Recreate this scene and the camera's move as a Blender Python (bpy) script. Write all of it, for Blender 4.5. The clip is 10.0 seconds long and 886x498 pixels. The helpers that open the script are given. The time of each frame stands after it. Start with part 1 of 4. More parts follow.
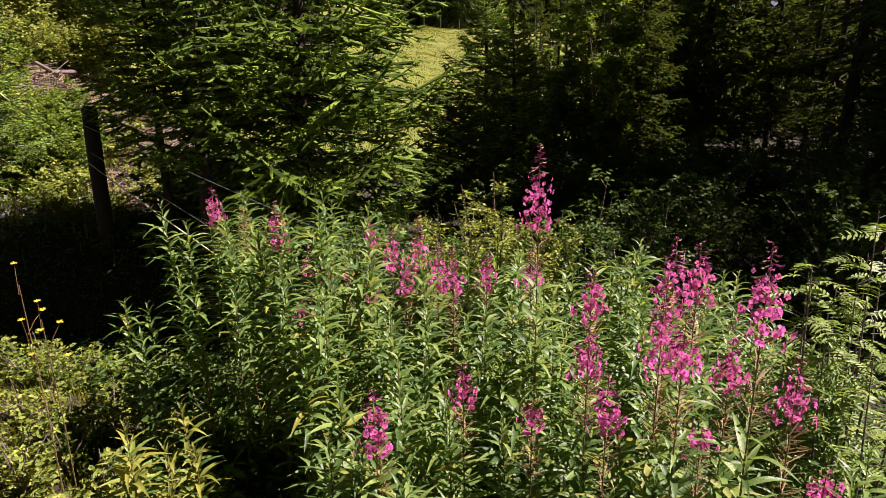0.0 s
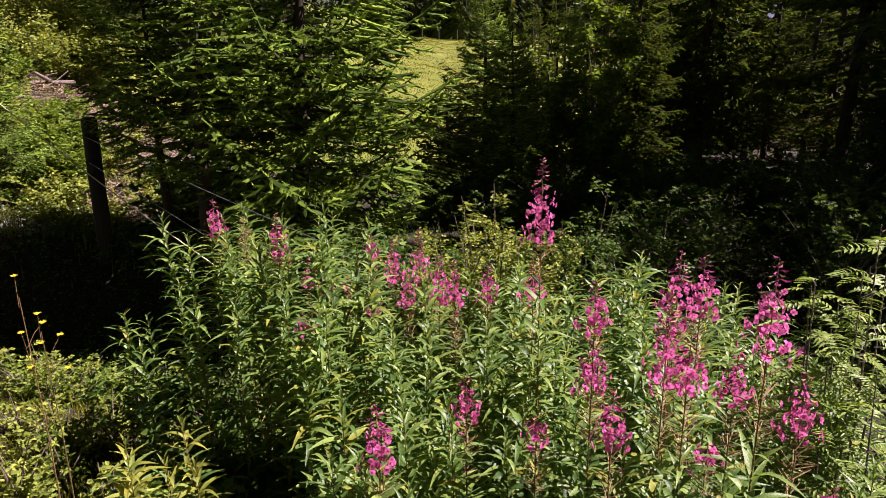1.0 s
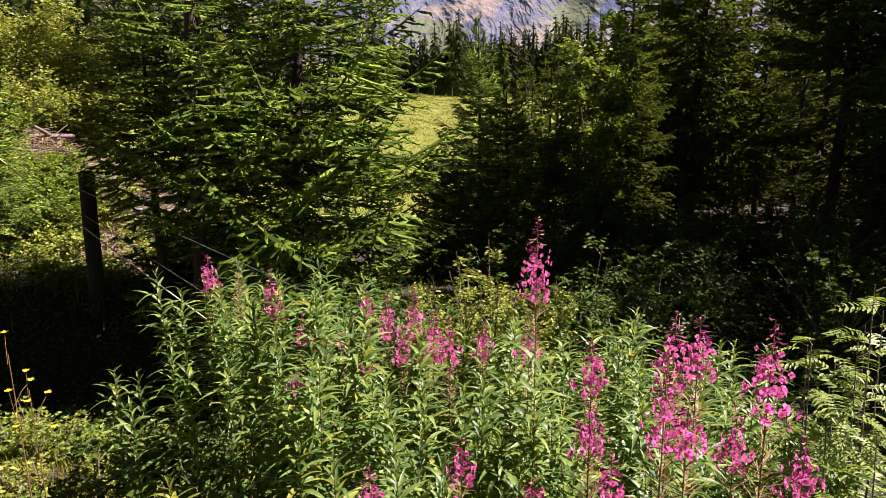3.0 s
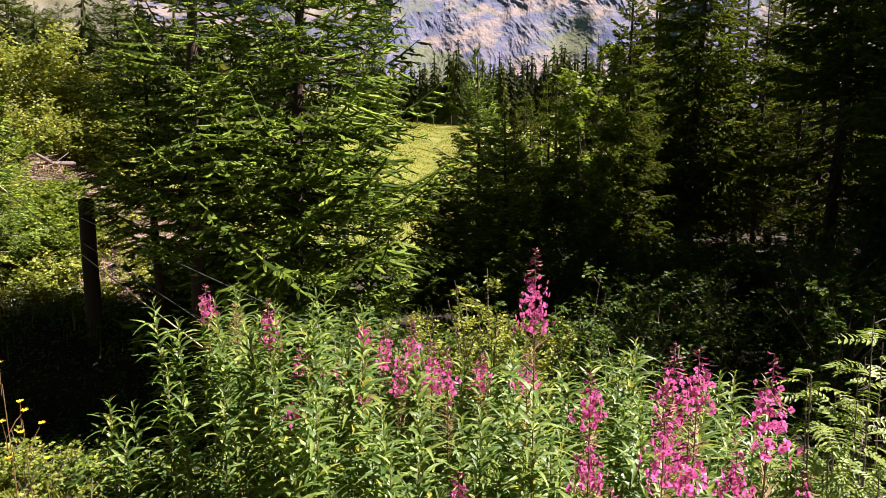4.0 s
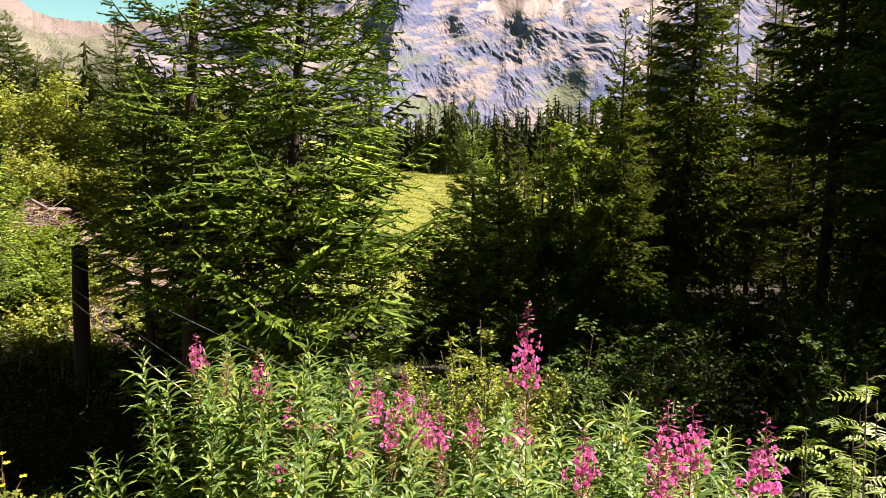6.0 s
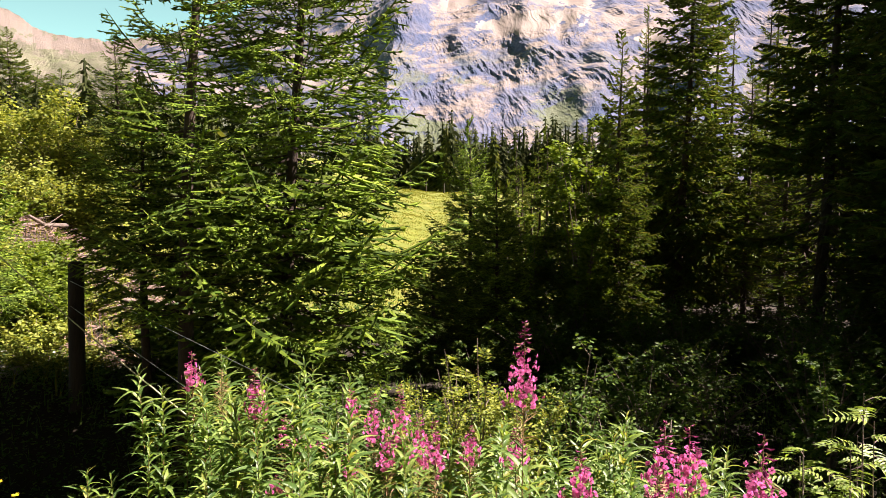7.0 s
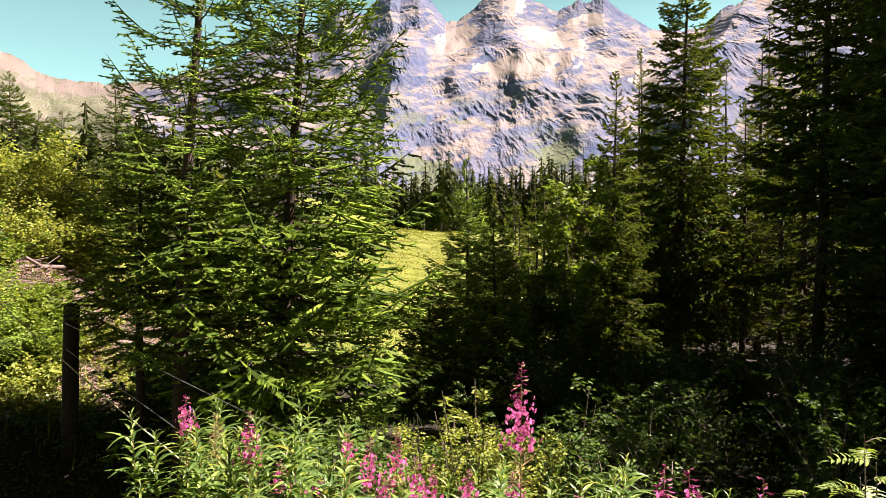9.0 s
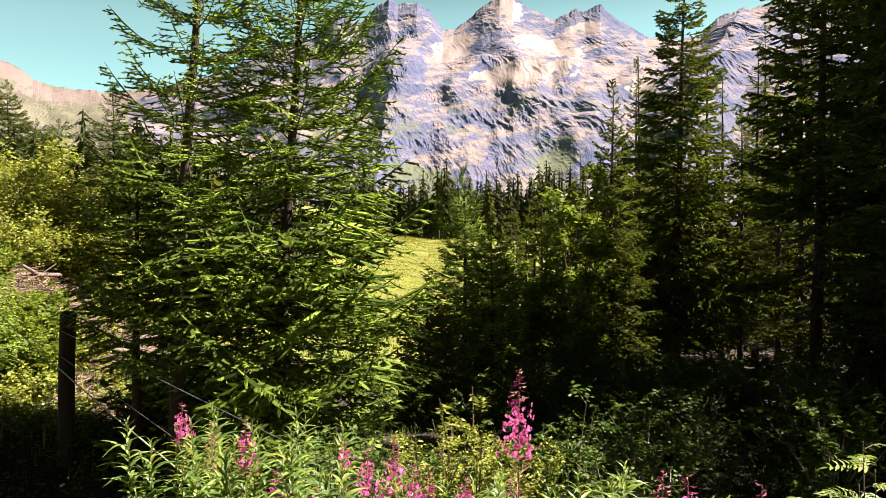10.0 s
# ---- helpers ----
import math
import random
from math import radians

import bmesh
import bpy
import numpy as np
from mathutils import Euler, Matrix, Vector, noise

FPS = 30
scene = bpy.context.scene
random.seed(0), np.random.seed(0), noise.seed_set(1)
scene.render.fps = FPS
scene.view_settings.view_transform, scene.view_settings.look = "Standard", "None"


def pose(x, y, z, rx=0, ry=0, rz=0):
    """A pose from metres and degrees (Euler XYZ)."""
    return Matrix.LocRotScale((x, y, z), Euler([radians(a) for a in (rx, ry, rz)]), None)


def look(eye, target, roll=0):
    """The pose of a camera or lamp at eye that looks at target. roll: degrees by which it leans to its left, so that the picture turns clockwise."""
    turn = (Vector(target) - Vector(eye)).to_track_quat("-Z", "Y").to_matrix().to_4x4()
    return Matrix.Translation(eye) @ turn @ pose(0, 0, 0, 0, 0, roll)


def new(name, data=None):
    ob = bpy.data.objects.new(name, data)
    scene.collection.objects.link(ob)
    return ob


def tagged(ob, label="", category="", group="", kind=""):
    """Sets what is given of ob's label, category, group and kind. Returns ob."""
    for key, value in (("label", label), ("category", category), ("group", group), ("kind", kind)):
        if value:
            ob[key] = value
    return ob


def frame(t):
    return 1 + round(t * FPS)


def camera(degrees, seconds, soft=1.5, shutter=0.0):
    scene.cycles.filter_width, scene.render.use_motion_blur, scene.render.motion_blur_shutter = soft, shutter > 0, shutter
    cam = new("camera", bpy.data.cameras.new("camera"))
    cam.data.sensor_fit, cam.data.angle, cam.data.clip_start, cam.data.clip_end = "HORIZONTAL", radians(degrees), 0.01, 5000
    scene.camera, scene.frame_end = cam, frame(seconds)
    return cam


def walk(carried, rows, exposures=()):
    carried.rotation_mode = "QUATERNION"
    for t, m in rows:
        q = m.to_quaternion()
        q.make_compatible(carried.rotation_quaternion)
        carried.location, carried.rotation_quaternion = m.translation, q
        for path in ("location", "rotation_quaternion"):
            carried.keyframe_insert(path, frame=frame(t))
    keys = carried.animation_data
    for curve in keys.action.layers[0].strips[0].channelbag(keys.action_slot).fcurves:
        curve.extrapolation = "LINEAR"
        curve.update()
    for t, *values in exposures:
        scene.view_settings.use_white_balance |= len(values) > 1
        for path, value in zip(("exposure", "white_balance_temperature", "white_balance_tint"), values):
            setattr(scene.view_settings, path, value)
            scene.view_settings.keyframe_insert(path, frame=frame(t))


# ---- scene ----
cam = camera(64.91, 10.0, soft=0.7)
# seconds, eye, then turn to the left, tilt and roll in degrees
PATH = [
    (0, -0.0001, -0.0115, 1.595, 1.916, -17.87, -1.167),
    (0.5, -0.0072, -0.0089, 1.5982, 1.925, -17.529, -1.379),
    (1, -0.0146, -0.0043, 1.6026, 1.724, -17.045, -1.047),
    (1.5, -0.0159, -0.0006, 1.6078, 1.607, -15.993, -1.132),
    (2, -0.0173, 0.0006, 1.6138, 1.476, -14.909, -1.007),
    (2.5, -0.0182, 0.0002, 1.6152, 1.292, -13.83, -0.834),
    (4, -0.0143, 0.003, 1.6277, 1.064, -10.463, -0.502),
    (4.5, -0.012, 0.0047, 1.6301, 1.009, -9.34, -0.437),
    (5, -0.0112, 0.0041, 1.6343, 0.846, -8.345, -0.178),
    (5.5, -0.0094, 0.0031, 1.6379, 0.686, -7.356, -0.073),
    (7, -0.0084, -0.0014, 1.647, 0.361, -5.052, 0.347),
    (7.5, -0.0059, -0.0016, 1.648, 0.247, -4.382, 0.403),
    (8, -0.005, -0.0021, 1.6502, 0.173, -3.473, 0.246),
    (8.5, -0.0043, -0.004, 1.6539, 0.129, -2.452, 0.109),
    (9, -0.0016, -0.0041, 1.6541, 0.189, -1.829, 0.065),
    (9.5, -0.0005, -0.0011, 1.6531, 0.167, -1.404, 0.006),
    (10, 0.0001, 0.0001, 1.6501, 0, -1.2, -0),
]
EXPOSURES = [(0.0, 1.55, 6150, 33), (1.2, 1.58, 6150, 33), (2.5, 1.72, 6200, 32), (4.5, 1.97, 6300, 28), (7.0, 2.15, 6500, 26), (10.0, 2.2, 6500, 26)]


def aim(x, y, z, turn, tilt, roll):
    a, b = radians(turn), radians(tilt)
    ahead = Vector((-math.sin(a) * math.cos(b), math.cos(a) * math.cos(b), math.sin(b)))
    return look((x, y, z), Vector((x, y, z)) + ahead, roll)


walk(cam, [(t, aim(*row)) for t, *row in PATH], EXPOSURES)

# ---- light ----
SUN_AZ, SUN_EL = 77.0, 51.0  # degrees to the right of +y, and above the horizon
sun_dir = Vector((math.sin(radians(SUN_AZ)) * math.cos(radians(SUN_EL)), math.cos(radians(SUN_AZ)) * math.cos(radians(SUN_EL)), math.sin(radians(SUN_EL))))
sun = new("sun", bpy.data.lights.new("sun", "SUN"))
sun.data.energy, sun.data.angle, sun.data.color = 5.0, radians(0.5), (1.0, 0.90, 0.79)
sun.matrix_world = look(sun_dir * 50, (0, 0, 0))
world = bpy.data.worlds.new("sky")
scene.world = world
world.use_nodes = True
wn, wl = world.node_tree.nodes, world.node_tree.links
sky = wn.new("ShaderNodeTexSky")
sky.sky_type, sky.sun_disc = "NISHITA", False
sky.sun_elevation, sky.sun_rotation = radians(SUN_EL), radians(SUN_AZ)
sky.altitude, sky.air_density, sky.dust_density, sky.ozone_density = 2000, 0.6, 0.4, 2.0
tint = wn.new("ShaderNodeMix")
tint.data_type, tint.blend_type = "RGBA", "MULTIPLY"
tint.inputs["Factor"].default_value = 1.0
tint.inputs[7].default_value = (1.55, 1.85, 0.9, 1)
wl.new(sky.outputs[0], tint.inputs[6])
# the clear sky pales towards the horizon all round
way, upward, pale, wash = wn.new("ShaderNodeTexCoord"), wn.new("ShaderNodeSeparateXYZ"), wn.new("ShaderNodeMapRange"), wn.new("ShaderNodeVectorMath")
wl.new(way.outputs["Generated"], upward.inputs[0])
wl.new(upward.outputs["Z"], pale.inputs["Value"])
pale.interpolation_type = "SMOOTHSTEP"
pale.inputs["From Min"].default_value, pale.inputs["From Max"].default_value = 0.26, 0.46
pale.inputs["To Min"].default_value, pale.inputs["To Max"].default_value = 8.0, 0.06
wash.operation = "SCALE"
wl.new(tint.outputs[2], wash.inputs[0])
wl.new(pale.outputs[0], wash.inputs["Scale"])
wl.new(wash.outputs[0], wn["Background"].inputs["Color"])
wn["Background"].inputs["Strength"].default_value = 0.007

# ---- materials ----


def shade(name, base, rough=0.7, scale=8.0, vary=0.35, second=None, bump=0.3, translucent=0.0, through_colour=None, per_piece=0.0, specular=0.3, metal=0.0, stretch=(1, 1, 1), bump_scale=None):
    """A surface with variation at two scales, piece-to-piece variation, fine relief and, for leaves, light that passes through."""
    m = bpy.data.materials.new(name)
    m.use_nodes = True
    n, l = m.node_tree.nodes, m.node_tree.links
    bsdf = n["Principled BSDF"]
    second = second or tuple(c * 0.5 for c in base)
    co = n.new("ShaderNodeTexCoord")
    mp = n.new("ShaderNodeMapping")
    mp.inputs["Scale"].default_value = stretch
    l.new(co.outputs["Object"], mp.inputs["Vector"])
    big, small = n.new("ShaderNodeTexNoise"), n.new("ShaderNodeTexNoise")
    for tex, s in ((big, scale), (small, scale * 7.3)):
        tex.inputs["Scale"].default_value, tex.inputs["Detail"].default_value = s, 4
        l.new(mp.outputs[0], tex.inputs["Vector"])
    add = n.new("ShaderNodeMath")
    add.operation = "MULTIPLY_ADD"
    l.new(small.outputs["Fac"], add.inputs[0])
    add.inputs[1].default_value = 0.6
    l.new(big.outputs["Fac"], add.inputs[2])
    ramp = n.new("ShaderNodeMapRange")
    ramp.inputs["From Min"].default_value, ramp.inputs["From Max"].default_value = 0.8 - 0.28, 0.8 + 0.28
    l.new(add.outputs[0], ramp.inputs["Value"])
    mix = n.new("ShaderNodeMix")
    mix.data_type = "RGBA"
    l.new(ramp.outputs[0], mix.inputs["Factor"])
    mix.inputs[6].default_value, mix.inputs[7].default_value = (*second, 1), (*base, 1)
    colour = mix.outputs[2]
    if per_piece:
        info, geo = n.new("ShaderNodeObjectInfo"), n.new("ShaderNodeNewGeometry")
        total, wrap, span = n.new("ShaderNodeMath"), n.new("ShaderNodeMath"), n.new("ShaderNodeMapRange")
        l.new(info.outputs["Random"], total.inputs[0])
        l.new(geo.outputs["Random Per Island"], total.inputs[1])
        wrap.operation = "FRACT"
        l.new(total.outputs[0], wrap.inputs[0])
        span.inputs["To Min"].default_value, span.inputs["To Max"].default_value = 1 - per_piece, 1 + per_piece
        l.new(wrap.outputs[0], span.inputs["Value"])
        hsv = n.new("ShaderNodeHueSaturation")
        hue = n.new("ShaderNodeMapRange")
        hue.inputs["To Min"].default_value, hue.inputs["To Max"].default_value = 0.5 + 0.045 * per_piece, 0.5 - 0.06 * per_piece
        l.new(wrap.outputs[0], hue.inputs["Value"])
        l.new(hue.outputs[0], hsv.inputs["Hue"])
        l.new(span.outputs[0], hsv.inputs["Value"])
        l.new(colour, hsv.inputs["Color"])
        colour = hsv.outputs[0]
    l.new(colour, bsdf.inputs["Base Color"])
    bsdf.inputs["Roughness"].default_value, bsdf.inputs["Metallic"].default_value = rough, metal
    bsdf.inputs["Specular IOR Level"].default_value = specular
    if bump:
        bp = n.new("ShaderNodeBump")
        bp.inputs["Strength"].default_value, bp.inputs["Distance"].default_value = bump, 0.01 if bump_scale is None else bump_scale
        l.new(small.outputs["Fac"], bp.inputs["Height"])
        l.new(bp.outputs[0], bsdf.inputs["Normal"])
    if translucent:
        tr, blend = n.new("ShaderNodeBsdfTranslucent"), n.new("ShaderNodeMixShader")
        if through_colour:
            gain = n.new("ShaderNodeMix")
            gain.data_type, gain.blend_type = "RGBA", "MULTIPLY"
            gain.inputs["Factor"].default_value = 1.0
            gain.inputs[7].default_value = (*through_colour, 1)
            l.new(colour, gain.inputs[6])
            l.new(gain.outputs[2], tr.inputs["Color"])
        else:
            l.new(colour, tr.inputs["Color"])
        blend.inputs[0].default_value = translucent
        l.new(bsdf.outputs[0], blend.inputs[1])
        l.new(tr.outputs[0], blend.inputs[2])
        l.new(blend.outputs[0], n["Material Output"].inputs["Surface"])
    return m


LEAF = shade("willowherb leaf", (0.18, 0.285, 0.066), 0.40, 30, second=(0.06, 0.12, 0.026), translucent=0.38, through_colour=(1.5, 1.5, 0.7), per_piece=0.5, specular=0.4, bump=0.15)
LEAF_YELLOW = shade("yellowing leaf", (0.26, 0.27, 0.04), 0.5, 25, second=(0.14, 0.18, 0.03), translucent=0.35, through_colour=(1.4, 1.3, 0.7), per_piece=0.3, bump=0.15)
STEM = shade("willowherb stem", (0.16, 0.15, 0.05), 0.55, 40, second=(0.17, 0.07, 0.04), per_piece=0.2, bump=0.2)
PETAL = shade("magenta petal", (0.80, 0.22, 0.45), 0.6, 60, second=(0.62, 0.11, 0.34), translucent=0.4, through_colour=(1.2, 1.2, 1.2), per_piece=0.25, bump=0.1)
SEPAL = shade("dark magenta sepal", (0.30, 0.02, 0.13), 0.6, 60, translucent=0.2, per_piece=0.2, bump=0.1)
POD = shade("reddish seed pod", (0.27, 0.13, 0.07), 0.65, 50, second=(0.22, 0.20, 0.07), per_piece=0.35, bump=0.2)
NEEDLE = shade("spruce needles", (0.105, 0.165, 0.028), 0.55, 3, second=(0.05, 0.088, 0.016), translucent=0.33, through_colour=(1.6, 1.5, 0.6), per_piece=0.4, specular=0.08, bump=0)
NEEDLE_NEW = shade("fresh spruce needles", (0.25, 0.37, 0.05), 0.5, 3, second=(0.145, 0.24, 0.035), translucent=0.35, through_colour=(1.5, 1.4, 0.6), per_piece=0.35, specular=0.1, bump=0)
# darker copy of the needles; the wood's shade is put into the colour
NEEDLE_DARK = shade("shade-darkened spruce needles", (0.095, 0.126, 0.03), 0.6, 3, second=(0.05, 0.07, 0.018), translucent=0.38, through_colour=(1.6, 1.4, 0.6), per_piece=0.45, specular=0.05, bump=0)
NEEDLE_FAR = shade("far conifer needles", (0.058, 0.07, 0.024), 0.7, 0.6, second=(0.03, 0.042, 0.015), translucent=0.15, per_piece=0.4, specular=0.05, bump=0)
BARK = shade("spruce bark", (0.075, 0.052, 0.036), 0.9, 9, second=(0.03, 0.022, 0.018), stretch=(1, 1, 0.35), bump=0.8)
DEADWOOD = shade("bare grey twig wood", (0.21, 0.17, 0.14), 0.85, 12, second=(0.11, 0.08, 0.065), bump=0.5)
DEAD_TWIG = shade("dead spruce twig", (0.10, 0.082, 0.068), 0.9, 12, second=(0.055, 0.042, 0.035), bump=0.4)
LITTER = shade("dry brushwood", (0.34, 0.24, 0.19), 0.9, 5, second=(0.20, 0.13, 0.10), per_piece=0.4, bump=0.3)
SHRUB_LEAF = shade("shrub leaf", (0.085, 0.15, 0.03), 0.45, 20, second=(0.05, 0.10, 0.02), translucent=0.35, through_colour=(1.5, 1.4, 0.6), per_piece=0.4, bump=0.1, specular=0.12)
SHRUB_YELLOW = shade("yellow-green shrub leaf", (0.26, 0.31, 0.055), 0.5, 20, second=(0.14, 0.19, 0.035), translucent=0.35, through_colour=(1.4, 1.3, 0.6), per_piece=0.4, bump=0.1, specular=0.12)
SHRUB_FRESH = shade("bright herb leaf", (0.16, 0.225, 0.03), 0.5, 20, second=(0.095, 0.15, 0.022), translucent=0.35, through_colour=(1.4, 1.4, 0.5), per_piece=0.3, bump=0.1, specular=0.12)
ROWAN = shade("rowan leaflet", (0.20, 0.28, 0.05), 0.45, 25, second=(0.12, 0.19, 0.035), translucent=0.3, through_colour=(1.4, 1.4, 0.6), per_piece=0.3, specular=0.25, bump=0.1)
GRASS = shade("meadow grass blade", (0.19, 0.20, 0.022), 0.7, 6, second=(0.115, 0.135, 0.016), translucent=0.3, through_colour=(1.3, 1.2, 0.6), per_piece=0.4, bump=0, specular=0.08)
YELLOW = shade("yellow floret", (0.75, 0.60, 0.02), 0.6, 40, per_piece=0.2, bump=0.1)
POST = shade("weathered dark timber", (0.05, 0.04, 0.031), 0.85, 14, second=(0.022, 0.018, 0.015), stretch=(1, 1, 0.12), bump=0.7)
WIRE = shade("galvanised wire", (0.42, 0.42, 0.40), 0.4, 30, metal=0.8, bump=0.1)
TAPE = shade("pale yellow fence rope", (0.62, 0.60, 0.36), 0.7, 80, second=(0.45, 0.45, 0.22), bump=0.4)
STONE = shade("pale limestone", (0.42, 0.40, 0.36), 0.85, 6, second=(0.25, 0.24, 0.21), per_piece=0.2, bump=0.7)


def ground_material():
    m = shade("grassy ground", (0.145, 0.17, 0.017), 0.95, 0.35, second=(0.085, 0.105, 0.012), bump=0.8, bump_scale=0.05)
    n, l = m.node_tree.nodes, m.node_tree.links
    bsdf = n["Principled BSDF"]
    old = bsdf.inputs["Base Color"].links[0].from_socket
    patch, edge, mix = n.new("ShaderNodeTexNoise"), n.new("ShaderNodeMapRange"), n.new("ShaderNodeMix")
    patch.inputs["Scale"].default_value, patch.inputs["Detail"].default_value = 1.7, 6
    l.new(n["Texture Coordinate"].outputs["Object"], patch.inputs["Vector"])
    edge.inputs["From Min"].default_value, edge.inputs["From Max"].default_value = 0.52, 0.66
    l.new(patch.outputs["Fac"], edge.inputs["Value"])
    mix.data_type = "RGBA"
    l.new(edge.outputs[0], mix.inputs["Factor"])
    l.new(old, mix.inputs[6])
    mix.inputs[7].default_value = (0.18, 0.17, 0.03, 1)
    # bare needle litter and soil on the wooded bank, grass on the meadow beyond
    place, reach, wob, floor = n.new("ShaderNodeSeparateXYZ"), n.new("ShaderNodeMapRange"), n.new("ShaderNodeMath"), n.new("ShaderNodeMix")
    l.new(n["Texture Coordinate"].outputs["Object"], place.inputs[0])
    wob.operation = "MULTIPLY_ADD"
    l.new(patch.outputs["Fac"], wob.inputs[0])
    wob.inputs[1].default_value = 5.0
    inwood, shift = n.new("ShaderNodeMath"), n.new("ShaderNodeMath")
    inwood.operation, inwood.inputs[1].default_value = "SUBTRACT", 1.5
    l.new(place.outputs["X"], inwood.inputs[0])
    shift.operation, shift.inputs[1].default_value, shift.use_clamp = "MULTIPLY_ADD", -3.0, False
    above = n.new("ShaderNodeMath")
    above.operation, above.inputs[1].default_value = "MAXIMUM", 0.0
    l.new(inwood.outputs[0], above.inputs[0])
    l.new(above.outputs[0], shift.inputs[0])
    l.new(place.outputs["Y"], shift.inputs[2])
    l.new(shift.outputs[0], wob.inputs[2])
    reach.inputs["From Min"].default_value, reach.inputs["From Max"].default_value = 15.5, 19.0
    l.new(wob.outputs[0], reach.inputs["Value"])
    floor.data_type = "RGBA"
    l.new(reach.outputs[0], floor.inputs["Factor"])
    floor.inputs[6].default_value = (0.026, 0.021, 0.013, 1)
    l.new(mix.outputs[2], floor.inputs[7])
    l.new(floor.outputs[2], bsdf.inputs["Base Color"])
    return m


def rock_material():
    """Layered limestone with scree and grass on the gentler slopes and snow in the high hollows."""
    m = bpy.data.materials.new("haze-blue mountain rock")
    m.use_nodes = True
    n, l = m.node_tree.nodes, m.node_tree.links
    bsdf = n["Principled BSDF"]
    bsdf.inputs["Roughness"].default_value, bsdf.inputs["Specular IOR Level"].default_value = 0.95, 0.1
    co, geo = n.new("ShaderNodeTexCoord"), n.new("ShaderNodeNewGeometry")
    sep, pos = n.new("ShaderNodeSeparateXYZ"), n.new("ShaderNodeSeparateXYZ")
    l.new(geo.outputs["Normal"], sep.inputs[0])
    l.new(co.outputs["Object"], pos.inputs[0])

    def noise_at(scale, stretch=(1, 1, 1), detail=8, dip=0.0):
        mp, tex, bedding = n.new("ShaderNodeMapping"), n.new("ShaderNodeTexNoise"), n.new("ShaderNodeMapping")
        mp.inputs["Scale"].default_value = stretch
        bedding.inputs["Rotation"].default_value = (0, radians(dip), 0)
        l.new(co.outputs["Object"], bedding.inputs["Vector"])
        l.new(bedding.outputs[0], mp.inputs["Vector"])
        l.new(mp.outputs[0], tex.inputs["Vector"])
        tex.inputs["Scale"].default_value, tex.inputs["Detail"].default_value = scale, detail
        return tex.outputs["Fac"]

    def span(v, a, b):
        r = n.new("ShaderNodeMapRange")
        r.inputs["From Min"].default_value, r.inputs["From Max"].default_value = a, b
        l.new(v, r.inputs["Value"])
        return r.outputs[0]

    def over(f, a, b):
        x = n.new("ShaderNodeMix")
        x.data_type = "RGBA"
        l.new(f, x.inputs["Factor"])
        for s, c in ((6, a), (7, b)):
            if isinstance(c, tuple):
                x.inputs[s].default_value = (*c, 1)
            else:
                l.new(c, x.inputs[s])
        return x.outputs[2]

    def calc(op, a, b):
        x = n.new("ShaderNodeMath")
        x.operation = op
        for s, c in ((0, a), (1, b)):
            if isinstance(c, float):
                x.inputs[s].default_value = c
            else:
                l.new(c, x.inputs[s])
        return x.outputs[0]

    strata = span(noise_at(0.012, (0.8, 0.8, 1.7), dip=23), 0.35, 0.65)
    stain = span(noise_at(0.03, (1.5, 1.5, 0.5)), 0.38, 0.62)
    # rock tinted blue: distant haze and blue cliff shade put into the colour
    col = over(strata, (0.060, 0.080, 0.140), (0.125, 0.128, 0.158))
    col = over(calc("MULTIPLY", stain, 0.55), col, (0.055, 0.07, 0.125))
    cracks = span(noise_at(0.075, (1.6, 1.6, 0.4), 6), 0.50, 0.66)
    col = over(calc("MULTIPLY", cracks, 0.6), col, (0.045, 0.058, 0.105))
    blotch = noise_at(0.006)
    lie = calc("MULTIPLY", calc("SUBTRACT", noise_at(0.0045, (0.8, 0.8, 1.6), 5, dip=23), 0.5), 0.9)
    flat = calc("ADD", calc("ADD", sep.outputs["Z"], lie), calc("MULTIPLY", calc("SUBTRACT", noise_at(0.014, (0.8, 0.8, 2.2), dip=23), 0.5), 1.1))
    col = over(span(flat, 0.72, 0.95), col, (0.198, 0.168, 0.148))
    green = calc("MULTIPLY", span(flat, 0.5, 0.7), span(blotch, 0.52, 0.60))
    low = span(calc("ADD", pos.outputs["Z"], calc("MULTIPLY", blotch, 300.0)), 620.0, 380.0)
    col = over(calc("MULTIPLY", green, low), col, (0.10, 0.118, 0.07))
    l.new(col, bsdf.inputs["Base Color"])
    bp = n.new("ShaderNodeBump")
    bp.inputs["Strength"].default_value, bp.inputs["Distance"].default_value = 1.0, 8.0
    l.new(noise_at(0.035, (1, 1, 0.6), 12), bp.inputs["Height"])
    l.new(bp.outputs[0], bsdf.inputs["Normal"])
    return m


GROUND, ROCK = ground_material(), rock_material()
SNOW = shade("old snow", (0.205, 0.168, 0.136), 0.7, 0.02, second=(0.185, 0.16, 0.142), bump=0.3, bump_scale=3.0)
SCREE = shade("far pinkish scree", (0.20, 0.16, 0.13), 0.95, 0.02, second=(0.16, 0.135, 0.12), bump=0.6, bump_scale=10.0)
PASTURE = shade("far pasture", (0.10, 0.115, 0.055), 0.95, 0.012, second=(0.15, 0.13, 0.105), bump=0.6, bump_scale=10.0)

# ---- building helpers ----


